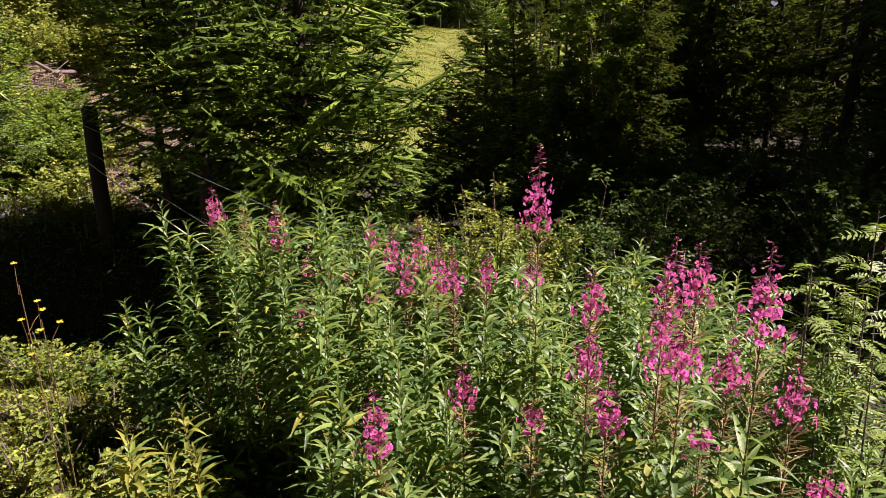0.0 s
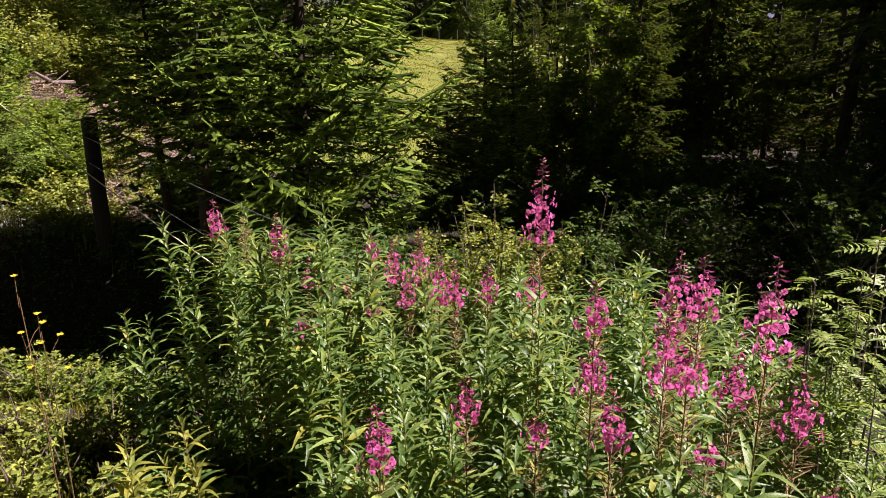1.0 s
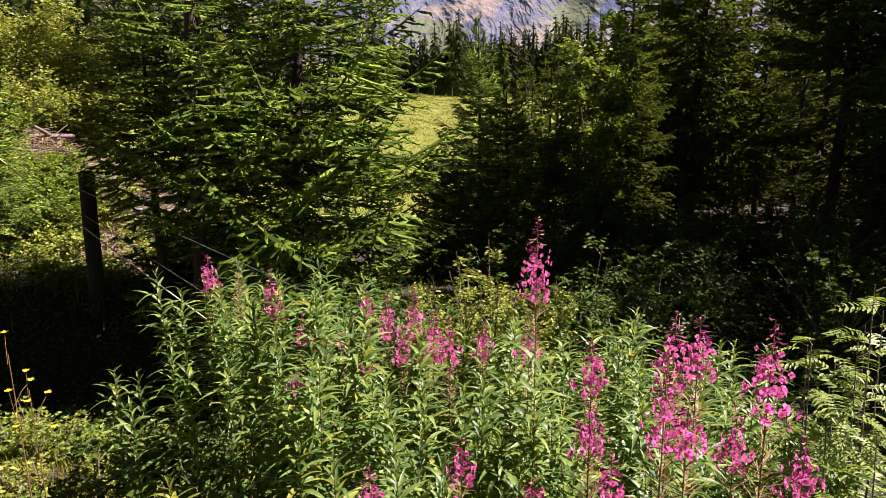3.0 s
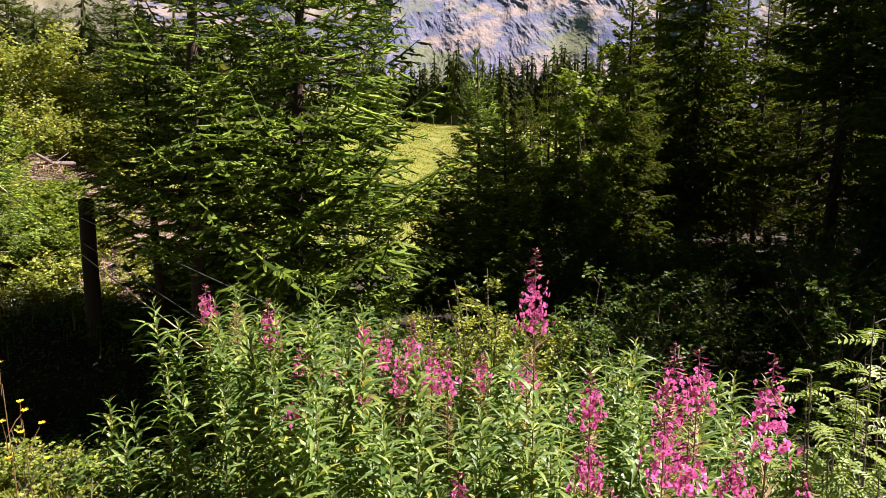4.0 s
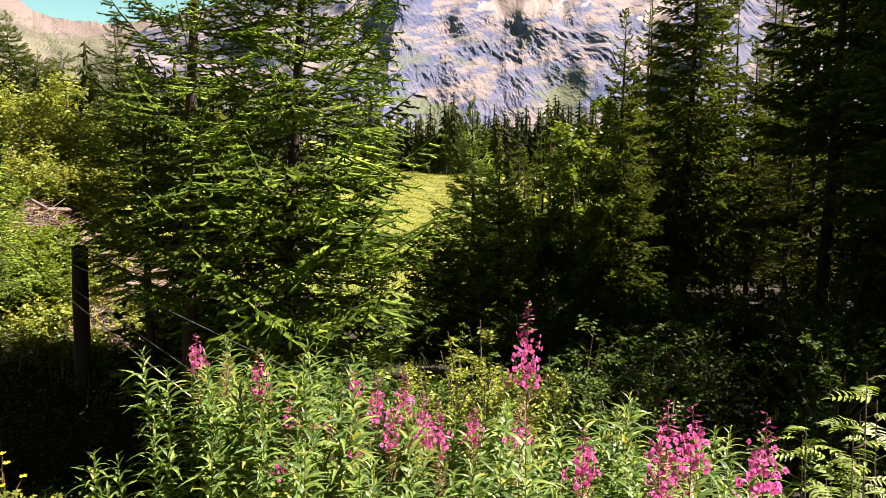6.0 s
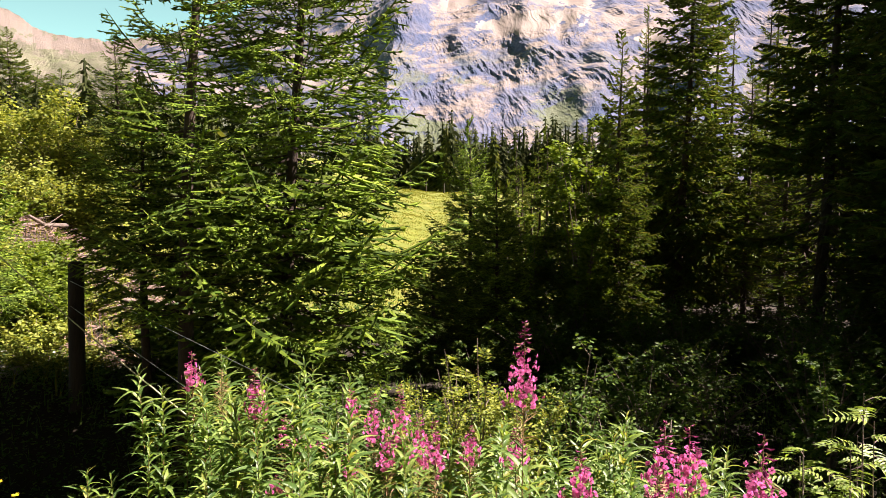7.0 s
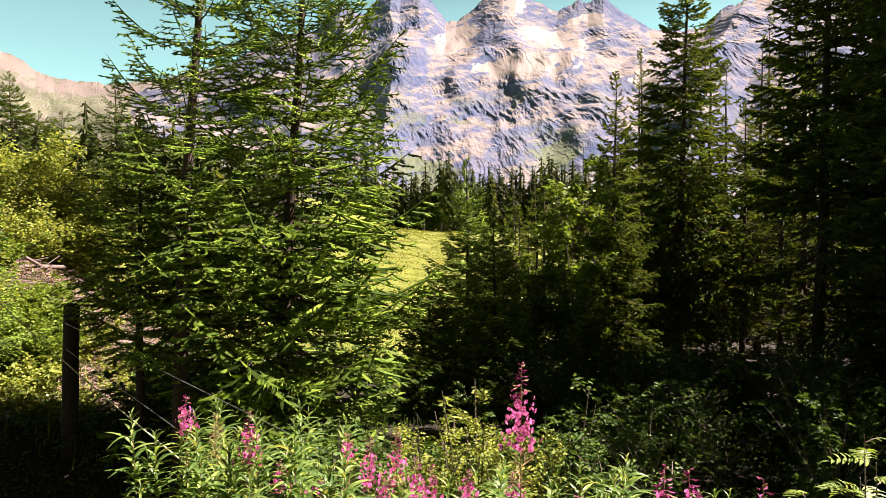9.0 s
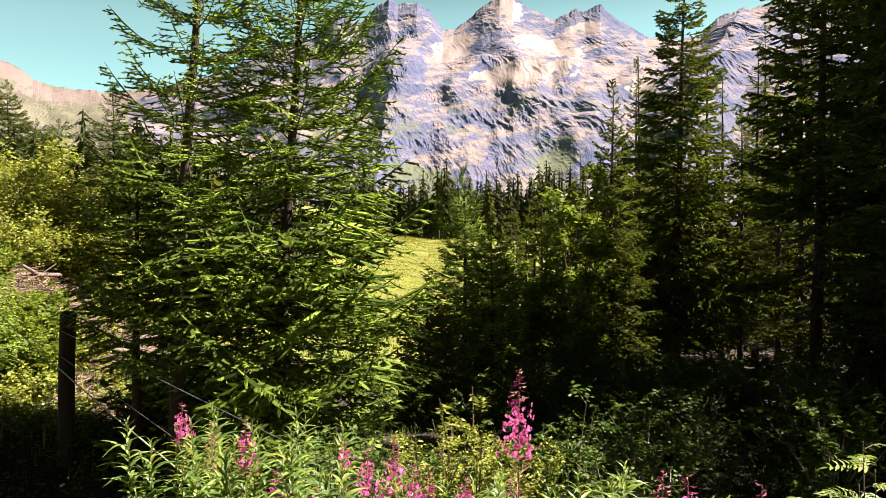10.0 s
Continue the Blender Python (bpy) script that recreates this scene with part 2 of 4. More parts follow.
class Build:
    """Collects vertices and faces of one mesh."""

    def __init__(self):
        self.v, self.f, self.m = [], [], []

    def face(self, pts, mat=0):
        k = len(self.v)
        self.v.extend([tuple(p) for p in pts])
        self.f.append(tuple(range(k, k + len(pts))))
        self.m.append(mat)

    def grid(self, rows, mat=0, closed=False):
        k, w = len(self.v), len(rows[0])
        for r in rows:
            self.v.extend([tuple(p) for p in r])
        for i in range(len(rows) - 1):
            for j in range(w if closed else w - 1):
                a, b = k + i * w + j, k + i * w + (j + 1) % w
                self.f.append((a, b, b + w, a + w))
                self.m.append(mat)

    def tube(self, pts, radii, sides=6, mat=0, cap=True):
        pts = [Vector(p) for p in pts]
        rows = []
        for i, p in enumerate(pts):
            d = (pts[min(i + 1, len(pts) - 1)] - pts[max(i - 1, 0)]).normalized()
            a = d.orthogonal().normalized() if abs(d.z) > 0.95 else d.cross(Vector((0, 0, 1))).normalized()
            b = d.cross(a)
            r = radii[i] if not isinstance(radii, (int, float)) else radii
            rows.append([p + (a * math.cos(t) + b * math.sin(t)) * r for t in (2 * math.pi * s / sides for s in range(sides))])
        self.grid(rows, mat, True)
        if cap:
            self.face(rows[-1], mat)
            self.face(rows[0][::-1], mat)

    def add(self, other, m, mat=None):
        k = len(self.v)
        self.v.extend([tuple(m @ Vector(p)) for p in other.v])
        self.f.extend([tuple(k + i for i in f) for f in other.f])
        self.m.extend(other.m if mat is None else [mat] * len(other.m))

    def mesh(self, name, materials, smooth=False):
        me = bpy.data.meshes.new(name)
        me.from_pydata(self.v, [], self.f)
        for mt in materials:
            me.materials.append(mt)
        me.polygons.foreach_set("material_index", self.m)
        if smooth:
            me.polygons.foreach_set("use_smooth", [True] * len(self.f))
        me.update()
        return me


def part(name, me, parent, label="", m=None):
    """Links a mesh as one object under a thing or a part."""
    ob = new(name, me)
    ob.parent = parent
    if m is not None:
        ob.matrix_local = m
    return tagged(ob, label) if label else ob


def thing(name, m, label, category, group="", kind=""):
    ob = new(name)
    ob.matrix_world = m
    ob.empty_display_size = 0.1
    return tagged(ob, label, category, group, kind)


def lerp_table(table, v):
    return float(np.interp(v, [a for a, _ in table], [b for _, b in table]))


def smooth(v, a, b):
    t = min(1, max(0, (v - a) / (b - a)))
    return t * t * (3 - 2 * t)


# ---- ground ----
# ground climbs behind the camera, an unseen rise added to block low sky light
ALONG = [(-60, 30.0), (-9, 4.5), (-2.5, 0.3), (0.5, 0.0), (3.5, -0.55), (6, -0.75), (9, -0.85), (15, -1.5), (20, -1.75), (30, -1.6), (45, -0.55), (62, 0.75), (72, 1.1), (85, 0.6), (110, -2), (160, -5), (300, -10), (800, -20), (2200, 20), (4000, 60)]


def ground_z(x, y):
    z = lerp_table(ALONG, y)
    near = 1 - smooth(math.hypot(x, y), 40, 110)
    left = 0.35 * smooth(-x, 0.8, 3) + max(0, -x - 3) * 0.13 * smooth(y, 4, 8) + max(0, -x - 4.5) * 0.42 * smooth(y, 8, 12)
    hollow = smooth(y, 3.3, 4.5) * (1 - smooth(y, 5.5, 6.6)) * smooth(-x, 0.5, 1.6)
    left -= hollow * 0.75
    right = -0.05 * max(0, x - 3) * smooth(y, 4, 9)
    z += near * (min(left, 4.2) + max(right, -1.5))
    if y > 20:
        z += 0.6 * smooth(-x, 2, 30) * smooth(y, 20, 50)
    rough = min(1.0, 0.25 + math.hypot(x, y) / 40)
    return z + 0.16 * rough * noise.noise(Vector((x * 0.7, y * 0.7, 0))) + 0.05 * noise.noise(Vector((x * 3, y * 3, 4)))


def build_ground():
    b = Build()
    rows = []
    for i in range(110):
        r = 0.25 * (4600 / 0.25) ** (i / 109)
        rows.append([(r * math.sin(a), r * math.cos(a), ground_z(r * math.sin(a), r * math.cos(a))) for a in (2 * math.pi * k / 300 for k in range(300))])
    b.grid(rows, 0, True)
    b.face([(x, y, z) for x, y, z in rows[0]])
    ob = new("ground", b.mesh("ground", [GROUND], True))
    tagged(ob, "uneven grassy ground sloping from a bank to a meadow", "ground", kind="structure")


build_ground()


# ---- mountains ----
def gradient_noise(x, y, seed):
    """Smooth noise over two arrays of coordinates, about -1 to 1."""
    x, y = np.broadcast_arrays(x, y)
    table = np.random.RandomState(int(seed * 10)).permutation(512)
    table = np.concatenate([table, table])
    xi, yi = np.floor(x).astype(int), np.floor(y).astype(int)
    xf, yf = x - xi, y - yi
    fade = lambda t: t * t * t * (t * (t * 6 - 15) + 10)

    def corner(i, j):
        a = table[(table[(xi + i) & 511] + yi + j) & 511] * (2 * math.pi / 512)
        return np.cos(a) * (xf - i) + np.sin(a) * (yf - j)

    p, q = fade(xf), fade(yf)
    low = corner(0, 0) * (1 - p) + corner(1, 0) * p
    high = corner(0, 1) * (1 - p) + corner(1, 1) * p
    return 1.5 * (low * (1 - q) + high * q)


def layered(x, y, seed, octaves=4, gain=0.5):
    """Layered noise about 0."""
    return sum(gain ** k * gradient_noise(x * 2.03 ** k + 7.1 * k, y * 2.03 ** k - 3.7 * k, seed + k) for k in range(octaves))


def ribbed(x, y, seed, octaves=4, gain=0.5):
    """Sharp-crested noise, about 0 to 1."""
    total = sum(gain ** k * (1 - np.minimum(1, np.abs(1.7 * gradient_noise(x * 2.07 ** k + 5.3 * k, y * 2.07 ** k + 1.9 * k, seed + k)))) ** 1.5 for k in range(octaves))
    return total / sum(gain ** k for k in range(octaves))


def step(v, a, b):
    t = np.clip((v - a) / (b - a), 0, 1)
    return t * t * (3 - 2 * t)


def lay_mountain(name, label, profile, far, foot, table, us, rows_n, seed, rough, materials, snow=(), ragged=0.004, spurs=()):
    """A rock wall: the crest line by bearing (tangent, height over distance), how far it leans back from foot to crest,
    snow or scree patches and spurs that stand forward (bearing, height over distance, half width, half height, lean, depth)."""
    pu, ph = np.array(profile).T
    tv, tb = np.array(table).T
    u, v = us[None, :], np.linspace(0, 1, rows_n)[:, None]
    broad = sum(np.interp(u + 0.045 * k, pu, ph) for k in range(-3, 4)) / 7
    drift = u + 0.04 * (1 - v) * layered(u * 9, v * 3, seed, 3)
    crest_h = np.interp(drift, pu, ph) + ragged * v ** 40 * (layered(u * 34, 0 * u, seed + 1, 5, 0.6) + 0.6 * ribbed(u * 21, 0 * u, seed + 2, 4))
    tier = np.clip(v + v * (1 - v) * (0.22 * layered(u * 8, v * 2.5, seed + 9, 3) - 0.30 * u), 0, 1)
    d = far - foot * (1 - np.interp(tier, tv, tb))
    z = far * (broad * v + (crest_h - broad) * v ** 4)
    x = u * d
    warp = layered(x / 260, z / 260, seed + 11, 3)
    bulk = layered(x / 520, z / 430, seed + 12, 3)
    # tiers of ribbed cliffs and gentler ledges along the tilted beds
    bed = (z - 0.34 * x) / 190 + 0.6 * bulk + 0.7 * warp
    part_up = bed - np.floor(bed)
    tiers = step(part_up, 0.48, 0.97) - part_up
    steep = 1 - step(part_up, 0.36, 0.60) + step(part_up, 0.93, 1.0)
    thin = (z - 0.34 * x) / 46 + 1.6 * bulk + 1.1 * warp
    part_up = thin - np.floor(thin)
    ledges = step(part_up, 0.45, 0.95) - part_up
    hold = step(layered(x / 420 + 3, z / 300, seed + 13, 3), -0.45, 0.30)
    ribs = ribbed(x / 105 + 0.9 * warp + 0.3 * z / 105, z / 300 + 0.6 * warp, seed + 14, 5, 0.55)
    ramps = ribbed((0.75 * x + 0.66 * z) / 300 + 0.5 * warp, (0.75 * z - 0.66 * x) / 150 + 0.3 * warp, seed + 21, 4, 0.5)
    chips = ribbed((x + 0.3 * z) / 34 + 0.5 * warp, z / 62, seed + 31, 4, 0.6)
    grit = layered(x / 17, z / 22, seed + 41, 3)
    amount = rough * (0.25 + 0.75 * np.minimum(1, v * 5)) * (0.35 + 0.65 * np.minimum(1, (1 - v) * 5))
    # smoother where old snow and scree lie
    calm = np.zeros_like(d)
    for su, sh, ru, rh, tilt in snow:
        du, dh = u - su, z / d - sh - tilt * (u - su)
        calm = np.maximum(calm, np.clip((2.6 - (du / ru) ** 2 - (dh / rh) ** 2) / 2.0, 0, 1))
    amount = amount * (1 - 0.75 * calm)
    d = d + amount * (48 * tiers * (0.2 + 0.8 * hold) + 9 * ledges)
    d = d - amount * (30 * bulk + 26 * (ribs - 0.5) * (0.25 + 0.75 * steep) + 20 * (ramps - 0.5) + 27 * (chips - 0.5) * (0.40 + 0.60 * steep) + 4.0 * grit)
    for su, sh, ru, rh, lean, depth in spurs:
        reach = np.abs(u - su - lean * (z / far - sh)) / ru + np.maximum(0, z / far - sh) / rh
        d = d - depth * np.clip(1 - reach, 0, 1) * (0.8 + 0.3 * ribs)
    points = np.stack([u * d, d, z + 0 * d], axis=-1)
    back = points[-1] * (1.15, 1.15, 0) + (0, 0, -30)
    points = np.concatenate([points, back[None]])
    rows, cols = points.shape[:2]
    corner = (np.arange(rows - 1)[:, None] * cols + np.arange(cols - 1)[None, :]).ravel()
    faces = np.stack([corner, corner + 1, corner + cols + 1, corner + cols], axis=1)
    # snow and scree lie where the plan has them, with ragged edges
    fx, fy, fz = points.reshape(-1, 3)[corner].T
    fu, fh = fx / fy, fz / fy
    covered = np.zeros(len(corner), dtype=int)
    ragged_edge = 0.75 * layered(fu * 60, fh * 95, seed + 51, 5, 0.6)
    for su, sh, ru, rh, tilt in snow:
        du, dh = fu - su, fh - sh - tilt * (fu - su)
        covered[(du / ru) ** 2 + (dh / rh) ** 2 + ragged_edge < 0.85] = 1
    me = bpy.data.meshes.new(name)
    me.from_pydata(points.reshape(-1, 3).tolist(), [], faces.tolist())
    for mt in materials:
        me.materials.append(mt)
    me.polygons.foreach_set("material_index", covered)
    me.update()
    tagged(new(name, me), label, "mountain", kind="structure")


def crest(pairs):
    """Crest line from bearings and heights over 1233 units of distance."""
    return [(u / 1233, h / 1233) for u, h in pairs]


MAIN = crest([(-560, 230), (-470, 255), (-384, 285), (-300, 330), (-225, 345), (-190, 385), (-172, 382), (-150, 370), (-135, 378), (-95, 416), (-78, 402), (-45, 410), (-20, 385), (1, 358), (20, 362), (46, 378), (72, 400), (101, 416), (125, 414), (150, 398), (176, 384), (196, 378), (226, 392), (250, 390), (276, 400), (298, 384), (330, 362), (356, 345), (420, 342), (455, 352), (482, 378), (520, 395), (560, 400), (616, 425), (700, 450), (900, 480), (1300, 520)])
MAIN_COLUMNS = np.concatenate([np.linspace(-0.45, -0.15, 50), np.linspace(-0.147, 0.50, 660), np.linspace(0.51, 1.05, 50)])
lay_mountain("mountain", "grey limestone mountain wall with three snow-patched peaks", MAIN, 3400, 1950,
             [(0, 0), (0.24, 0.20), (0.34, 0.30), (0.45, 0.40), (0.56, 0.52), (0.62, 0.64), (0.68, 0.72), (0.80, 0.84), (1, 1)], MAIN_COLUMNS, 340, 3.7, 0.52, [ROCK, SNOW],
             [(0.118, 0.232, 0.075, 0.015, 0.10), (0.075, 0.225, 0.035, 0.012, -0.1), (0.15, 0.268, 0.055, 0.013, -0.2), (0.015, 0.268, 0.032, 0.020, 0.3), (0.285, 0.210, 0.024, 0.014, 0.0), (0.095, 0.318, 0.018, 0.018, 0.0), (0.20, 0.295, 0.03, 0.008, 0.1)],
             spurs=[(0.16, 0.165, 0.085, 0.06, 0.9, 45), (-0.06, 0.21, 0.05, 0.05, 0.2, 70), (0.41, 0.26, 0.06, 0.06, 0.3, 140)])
LEFT = crest([(-1400, 420), (-1000, 360), (-784, 312), (-760, 300), (-724, 275), (-690, 262), (-654, 255), (-584, 250), (-484, 262), (-384, 285), (-300, 300), (-200, 270)])
LEFT_COLUMNS = np.concatenate([np.linspace(-1.13, -0.67, 30), np.linspace(-0.665, -0.30, 330), np.linspace(-0.29, -0.17, 20)])
lay_mountain("mountain", "distant pale mountain ridge with pasture below its rocks", LEFT, 4300, 1500, [(0, 0), (0.55, 0.62), (0.70, 0.70), (0.80, 0.84), (1, 1)], LEFT_COLUMNS, 130, 8.2, 0.28, [PASTURE, SCREE], [(-0.62, 0.236, 0.06, 0.018, -0.45), (-0.50, 0.196, 0.12, 0.014, -0.1), (-0.36, 0.205, 0.09, 0.02, 0.1)], ragged=0.003)


# ---- conifers ----
def branch_mesh(name, length, seed, needle, width, density, mats, secondaries=22, twiglets=12, thick=0.014, curl=0.10, droop=0.0, hang=0.25, bare=False, blades=False):
    """One spruce bough along +x: a bowed axis with side shoots and hanging twiglets, each a needle-clad finger with a ragged outline."""
    rng = random.Random(seed)
    b = Build()

    def axis(s):
        return Vector((length * s * (1 - 0.05 * s), 0.03 * length * math.sin(3 * s + seed), length * (-droop * s - 0.10 * math.sin(math.pi * s) + curl * s * s)))

    shoots = []
    main = [axis(k / 5) for k in range(6)]
    b.tube(main, [0.010 * length * (1 - 0.85 * k / 5) + 0.001 for k in range(6)], 3, 0, False)
    shoots.append((main[3:], 1.0))
    for k in range(secondaries):
        s = 0.10 + 0.88 * (k + rng.random() * 0.6) / secondaries
        side = 1 if k % 2 else -1
        ln = length * (0.46 * (1 - s) ** 0.75 * min(1, s * 3.2) + 0.07) * rng.uniform(0.75, 1.15)
        a = radians(rng.uniform(42, 62))
        d = Vector((math.cos(a), side * math.sin(a), rng.uniform(-0.25, 0.12)))
        p0 = axis(s)
        pts = [p0 + d * ln * q + Vector((0, 0, -hang * ln * q * (1 - 0.75 * q))) for q in (0, 0.5, 1)]
        shoots.append((pts, 0.5))
        n3 = int(1.5 + twiglets * ln / length)
        for j in range(n3):
            q = 0.15 + 0.8 * (j + rng.random() * 0.5) / n3
            l3 = ln * 0.32 * (1 - q * 0.6) * rng.uniform(0.7, 1.2) + 0.03
            sd = 1 if j % 2 else -1
            a3 = a * side + sd * radians(rng.uniform(35, 60))
            d3 = Vector((math.cos(a3), math.sin(a3), rng.uniform(-0.6, 0.25)))
            p3 = p0 + d * ln * q + Vector((0, 0, -hang * ln * q * (1 - 0.75 * q)))
            shoots.append(([p3, p3 + d3 * l3 * 0.5, p3 + d3 * l3 + Vector((0, 0, 0.08 * l3))], 0.0))
    for pts, start in shoots:
        lens = [(pts[i + 1] - pts[i]).length for i in range(len(pts) - 1)]
        total = sum(lens)
        fresh = 2 if rng.random() < 0.58 else 1
        if bare:
            b.tube(pts, [0.003, 0.002, 0.001, 0.001, 0.001][:len(pts)], 3, 0, False)
        elif blades:
            d = (pts[-1] - pts[0]).normalized()
            side = d.cross(Vector((rng.uniform(-0.5, 0.5), rng.uniform(-0.5, 0.5), 1))).normalized()
            for a in (side, side.cross(d)):
                b.face([pts[0] - a * thick * 0.4, pts[1] - a * thick * 1.3, pts[-1], pts[1] + a * thick * 1.3, pts[0] + a * thick * 0.4], fresh)
        else:
            n = len(pts) - 1
            b.tube(pts, [thick * (0.55 if k == 0 else 0.12 if k == n else 1.0) * rng.uniform(0.85, 1.15) for k in range(n + 1)], 3, fresh, False)
        count = max(2, int(total * density))
        for k in range(count):
            t = (k + rng.random()) / count
            w, i = t * total, 0
            while i < len(lens) - 1 and w > lens[i]:
                w -= lens[i]
                i += 1
            d = (pts[i + 1] - pts[i]) / max(lens[i], 1e-6)
            p = pts[i] + d * w
            side = d.cross(Vector((0, 0, 1))).normalized()
            up = side.cross(d)
            ang = rng.uniform(0, 6.283)
            out = side * math.cos(ang) + up * math.sin(ang)
            way = (d * rng.uniform(0.5, 1.1) + out).normalized()
            flat = way.cross(out).normalized() * width
            n = needle * rng.uniform(0.75, 1.15)
            b.face([p - flat * 0.5, p + flat * 0.5, p + way * n], fresh)
    me = b.mesh(name, mats)
    SHOOTS[me.name] = (np.array(b.v), b.f, b.m)
    return me


SHOOTS = {}
FINE = [branch_mesh("bough", 1.6, 10 + k, 0.040, 0.013, 32, [BARK, NEEDLE, NEEDLE_NEW], 19, 13, 0.016, curl=0.22, hang=0.16) for k in range(4)]
FINE_SHORT = [branch_mesh("bough", 0.7, 20 + k, 0.034, 0.012, 38, [BARK, NEEDLE, NEEDLE_NEW], 13, 7, 0.015, curl=0.2, hang=0.12) for k in range(3)]
# same boughs in the darker needles, for spruces meant to look less lit
DIM = [branch_mesh("bough", 1.6, 10 + k, 0.036, 0.012, 30, [BARK, NEEDLE_DARK, NEEDLE], 20, 13, 0.015, curl=0.22, hang=0.16) for k in range(2)]
DIM_SHORT = [branch_mesh("bough", 0.7, 20 + k, 0.032, 0.011, 36, [BARK, NEEDLE_DARK, NEEDLE], 12, 7, 0.0135, curl=0.2, hang=0.12) for k in range(2)]
COARSE = [branch_mesh("bough", 1.5, 30 + k, 0.08, 0.03, 5, [BARK, NEEDLE_DARK, NEEDLE], 13, 6, 0.028, droop=0.12, hang=0.5, blades=True) for k in range(3)]
COARSE_SHORT = [branch_mesh("bough", 0.7, 40 + k, 0.06, 0.024, 8, [BARK, NEEDLE_DARK, NEEDLE], 8, 4, 0.022, droop=0.05, hang=0.4, blades=True) for k in range(2)]
BARE = [branch_mesh("dead_bough", 1.4, 50 + k, 0.05, 0.006, 1, [DEAD_TWIG, DEAD_TWIG, DEAD_TWIG], 10, 3, droop=0.1, hang=0.4, bare=True) for k in range(2)]


def spruce(label, x, y, top, reach, low, seed, long_set, short_set, lean=(0, 0), spacing=0.24, per=6, bare_below=0.0, shape=0.85, girth=0.0095, group="spruces", lift=-14, joined=False, open_top=-0.15):
    """A spruce standing at x, y with its tip at the height top: trunk, whorls of boughs, leader."""
    rng = random.Random(seed)
    z0 = ground_z(x, y) - 0.1
    H = top - z0
    tree = thing("spruce_tree", Matrix.Translation((x, y, z0)), label, "tree", group)

    def stem(h):
        return Vector((lean[0] * h + 0.02 * math.sin(h * 1.3 + seed), lean[1] * h + 0.02 * math.cos(h * 1.1 + seed), h))

    b = Build()
    n = 14
    r0 = girth * H + 0.015
    b.tube([stem(H * k / n) for k in range(n + 1)], [r0 * (1 - k / n) ** 0.9 * (1.25 if k == 0 else 1) + 0.005 for k in range(n + 1)], 9, 0)
    part("trunk", b.mesh("trunk", [BARK], True), tree)
    boughs = []
    h = low
    while h < H - 0.15:
        f = (h - low) / (H - low)
        ln = reach * (1 - f) ** shape * min(1, 0.72 + 1.2 * f) + 0.10
        k_n = per if f < 0.85 else 4
        turn = rng.random() * 360
        for k in range(k_n):
            if rng.random() < 0.07:
                continue
            l = ln * rng.uniform(0.72, 1.15)
            dead = h < bare_below and rng.random() < 0.8
            pool, unit = (BARE, 1.4) if dead else (long_set, long_set[0]["unit"]) if l > 0.62 else (short_set, short_set[0]["unit"])
            rise = lift + (50 - 0.4 * (lift + 14)) * f ** 1.5 + rng.uniform(-9, 9)
            m = Matrix.Translation(stem(h + rng.uniform(-0.08, 0.08))) @ pose(0, 0, 0, rng.uniform(-14, 14), -rise, turn + 360 * k / k_n + rng.uniform(-16, 16)) @ Matrix.Scale(l / unit, 4)
            if joined:
                boughs.append((rng.choice(pool), m, 3 if dead else 0))
            else:
                part("dead_branch" if dead else "branch", rng.choice(pool), tree, m=m)
        h += spacing * (1.1 - 0.3 * f if joined else 0.95 + open_top * f) * rng.uniform(0.8, 1.2)
    if joined:
        # deep in the wood the boughs merge into one crown
        points, faces, slots, k = [], [], [], 0
        for me, m, shift in boughs:
            v, f, mt = SHOOTS[me.name]
            m = np.array(m)
            points.extend((v @ m[:3, :3].T + m[:3, 3]).tolist())
            faces.extend([tuple(k + i for i in q) for q in f])
            slots.extend([3] * len(mt) if shift else mt)
            k += len(v)
        me = bpy.data.meshes.new("crown")
        me.from_pydata(points, [], faces)
        for mt in (BARK, NEEDLE_DARK, NEEDLE, DEAD_TWIG):
            me.materials.append(mt)
        me.polygons.foreach_set("material_index", slots)
        me.update()
        tagged(part("crown", me, tree), kind="stuff")
    part("branch", short_set[0], tree, m=Matrix.Translation(stem(H - 0.28)) @ pose(0, 0, 0, 0, -86, rng.random() * 360) @ Matrix.Scale(0.45 / short_set[0]["unit"], 4))
    return tree


for pool, unit in ((FINE, 1.6), (FINE_SHORT, 0.7), (DIM, 1.6), (DIM_SHORT, 0.7), (COARSE, 1.5), (COARSE_SHORT, 0.7)):
    for me in pool:
        me["unit"] = unit

spruce("young green spruce with sunlit drooping bough tips", -2.37, 6.0, 5.3, 1.0, 1.65, 1, FINE, FINE_SHORT, (0.055, 0.0), spacing=0.23, per=5, shape=0.5, lift=2, open_top=0.7)
spruce("tall dense green spruce beside the meadow", -1.66, 6.9, 5.7, 1.98, 0.45, 2, FINE, FINE_SHORT, (0.05, 0.0), spacing=0.18, per=6, shape=0.92, lift=-6, open_top=0.3)
spruce("small bushy spruce with a bare lower trunk", -2.85, 6.5, 2.5, 0.75, 1.45, 3, FINE, FINE_SHORT, spacing=0.15, per=7, lift=-4)
spruce("slender young spruce on the bank", -6.6, 14.0, 4.5, 1.1, 1.9, 4, DIM, DIM_SHORT)
spruce("young spruce at the meadow's edge", 0.32, 10.5, 2.55, 1.1, 0.05, 5, FINE, FINE_SHORT, spacing=0.13, per=7, shape=0.85)
spruce("small young spruce at the meadow's edge", 0.66, 9.6, 1.75, 0.8, 0.05, 6, FINE, FINE_SHORT, spacing=0.12, per=8, shape=0.7)
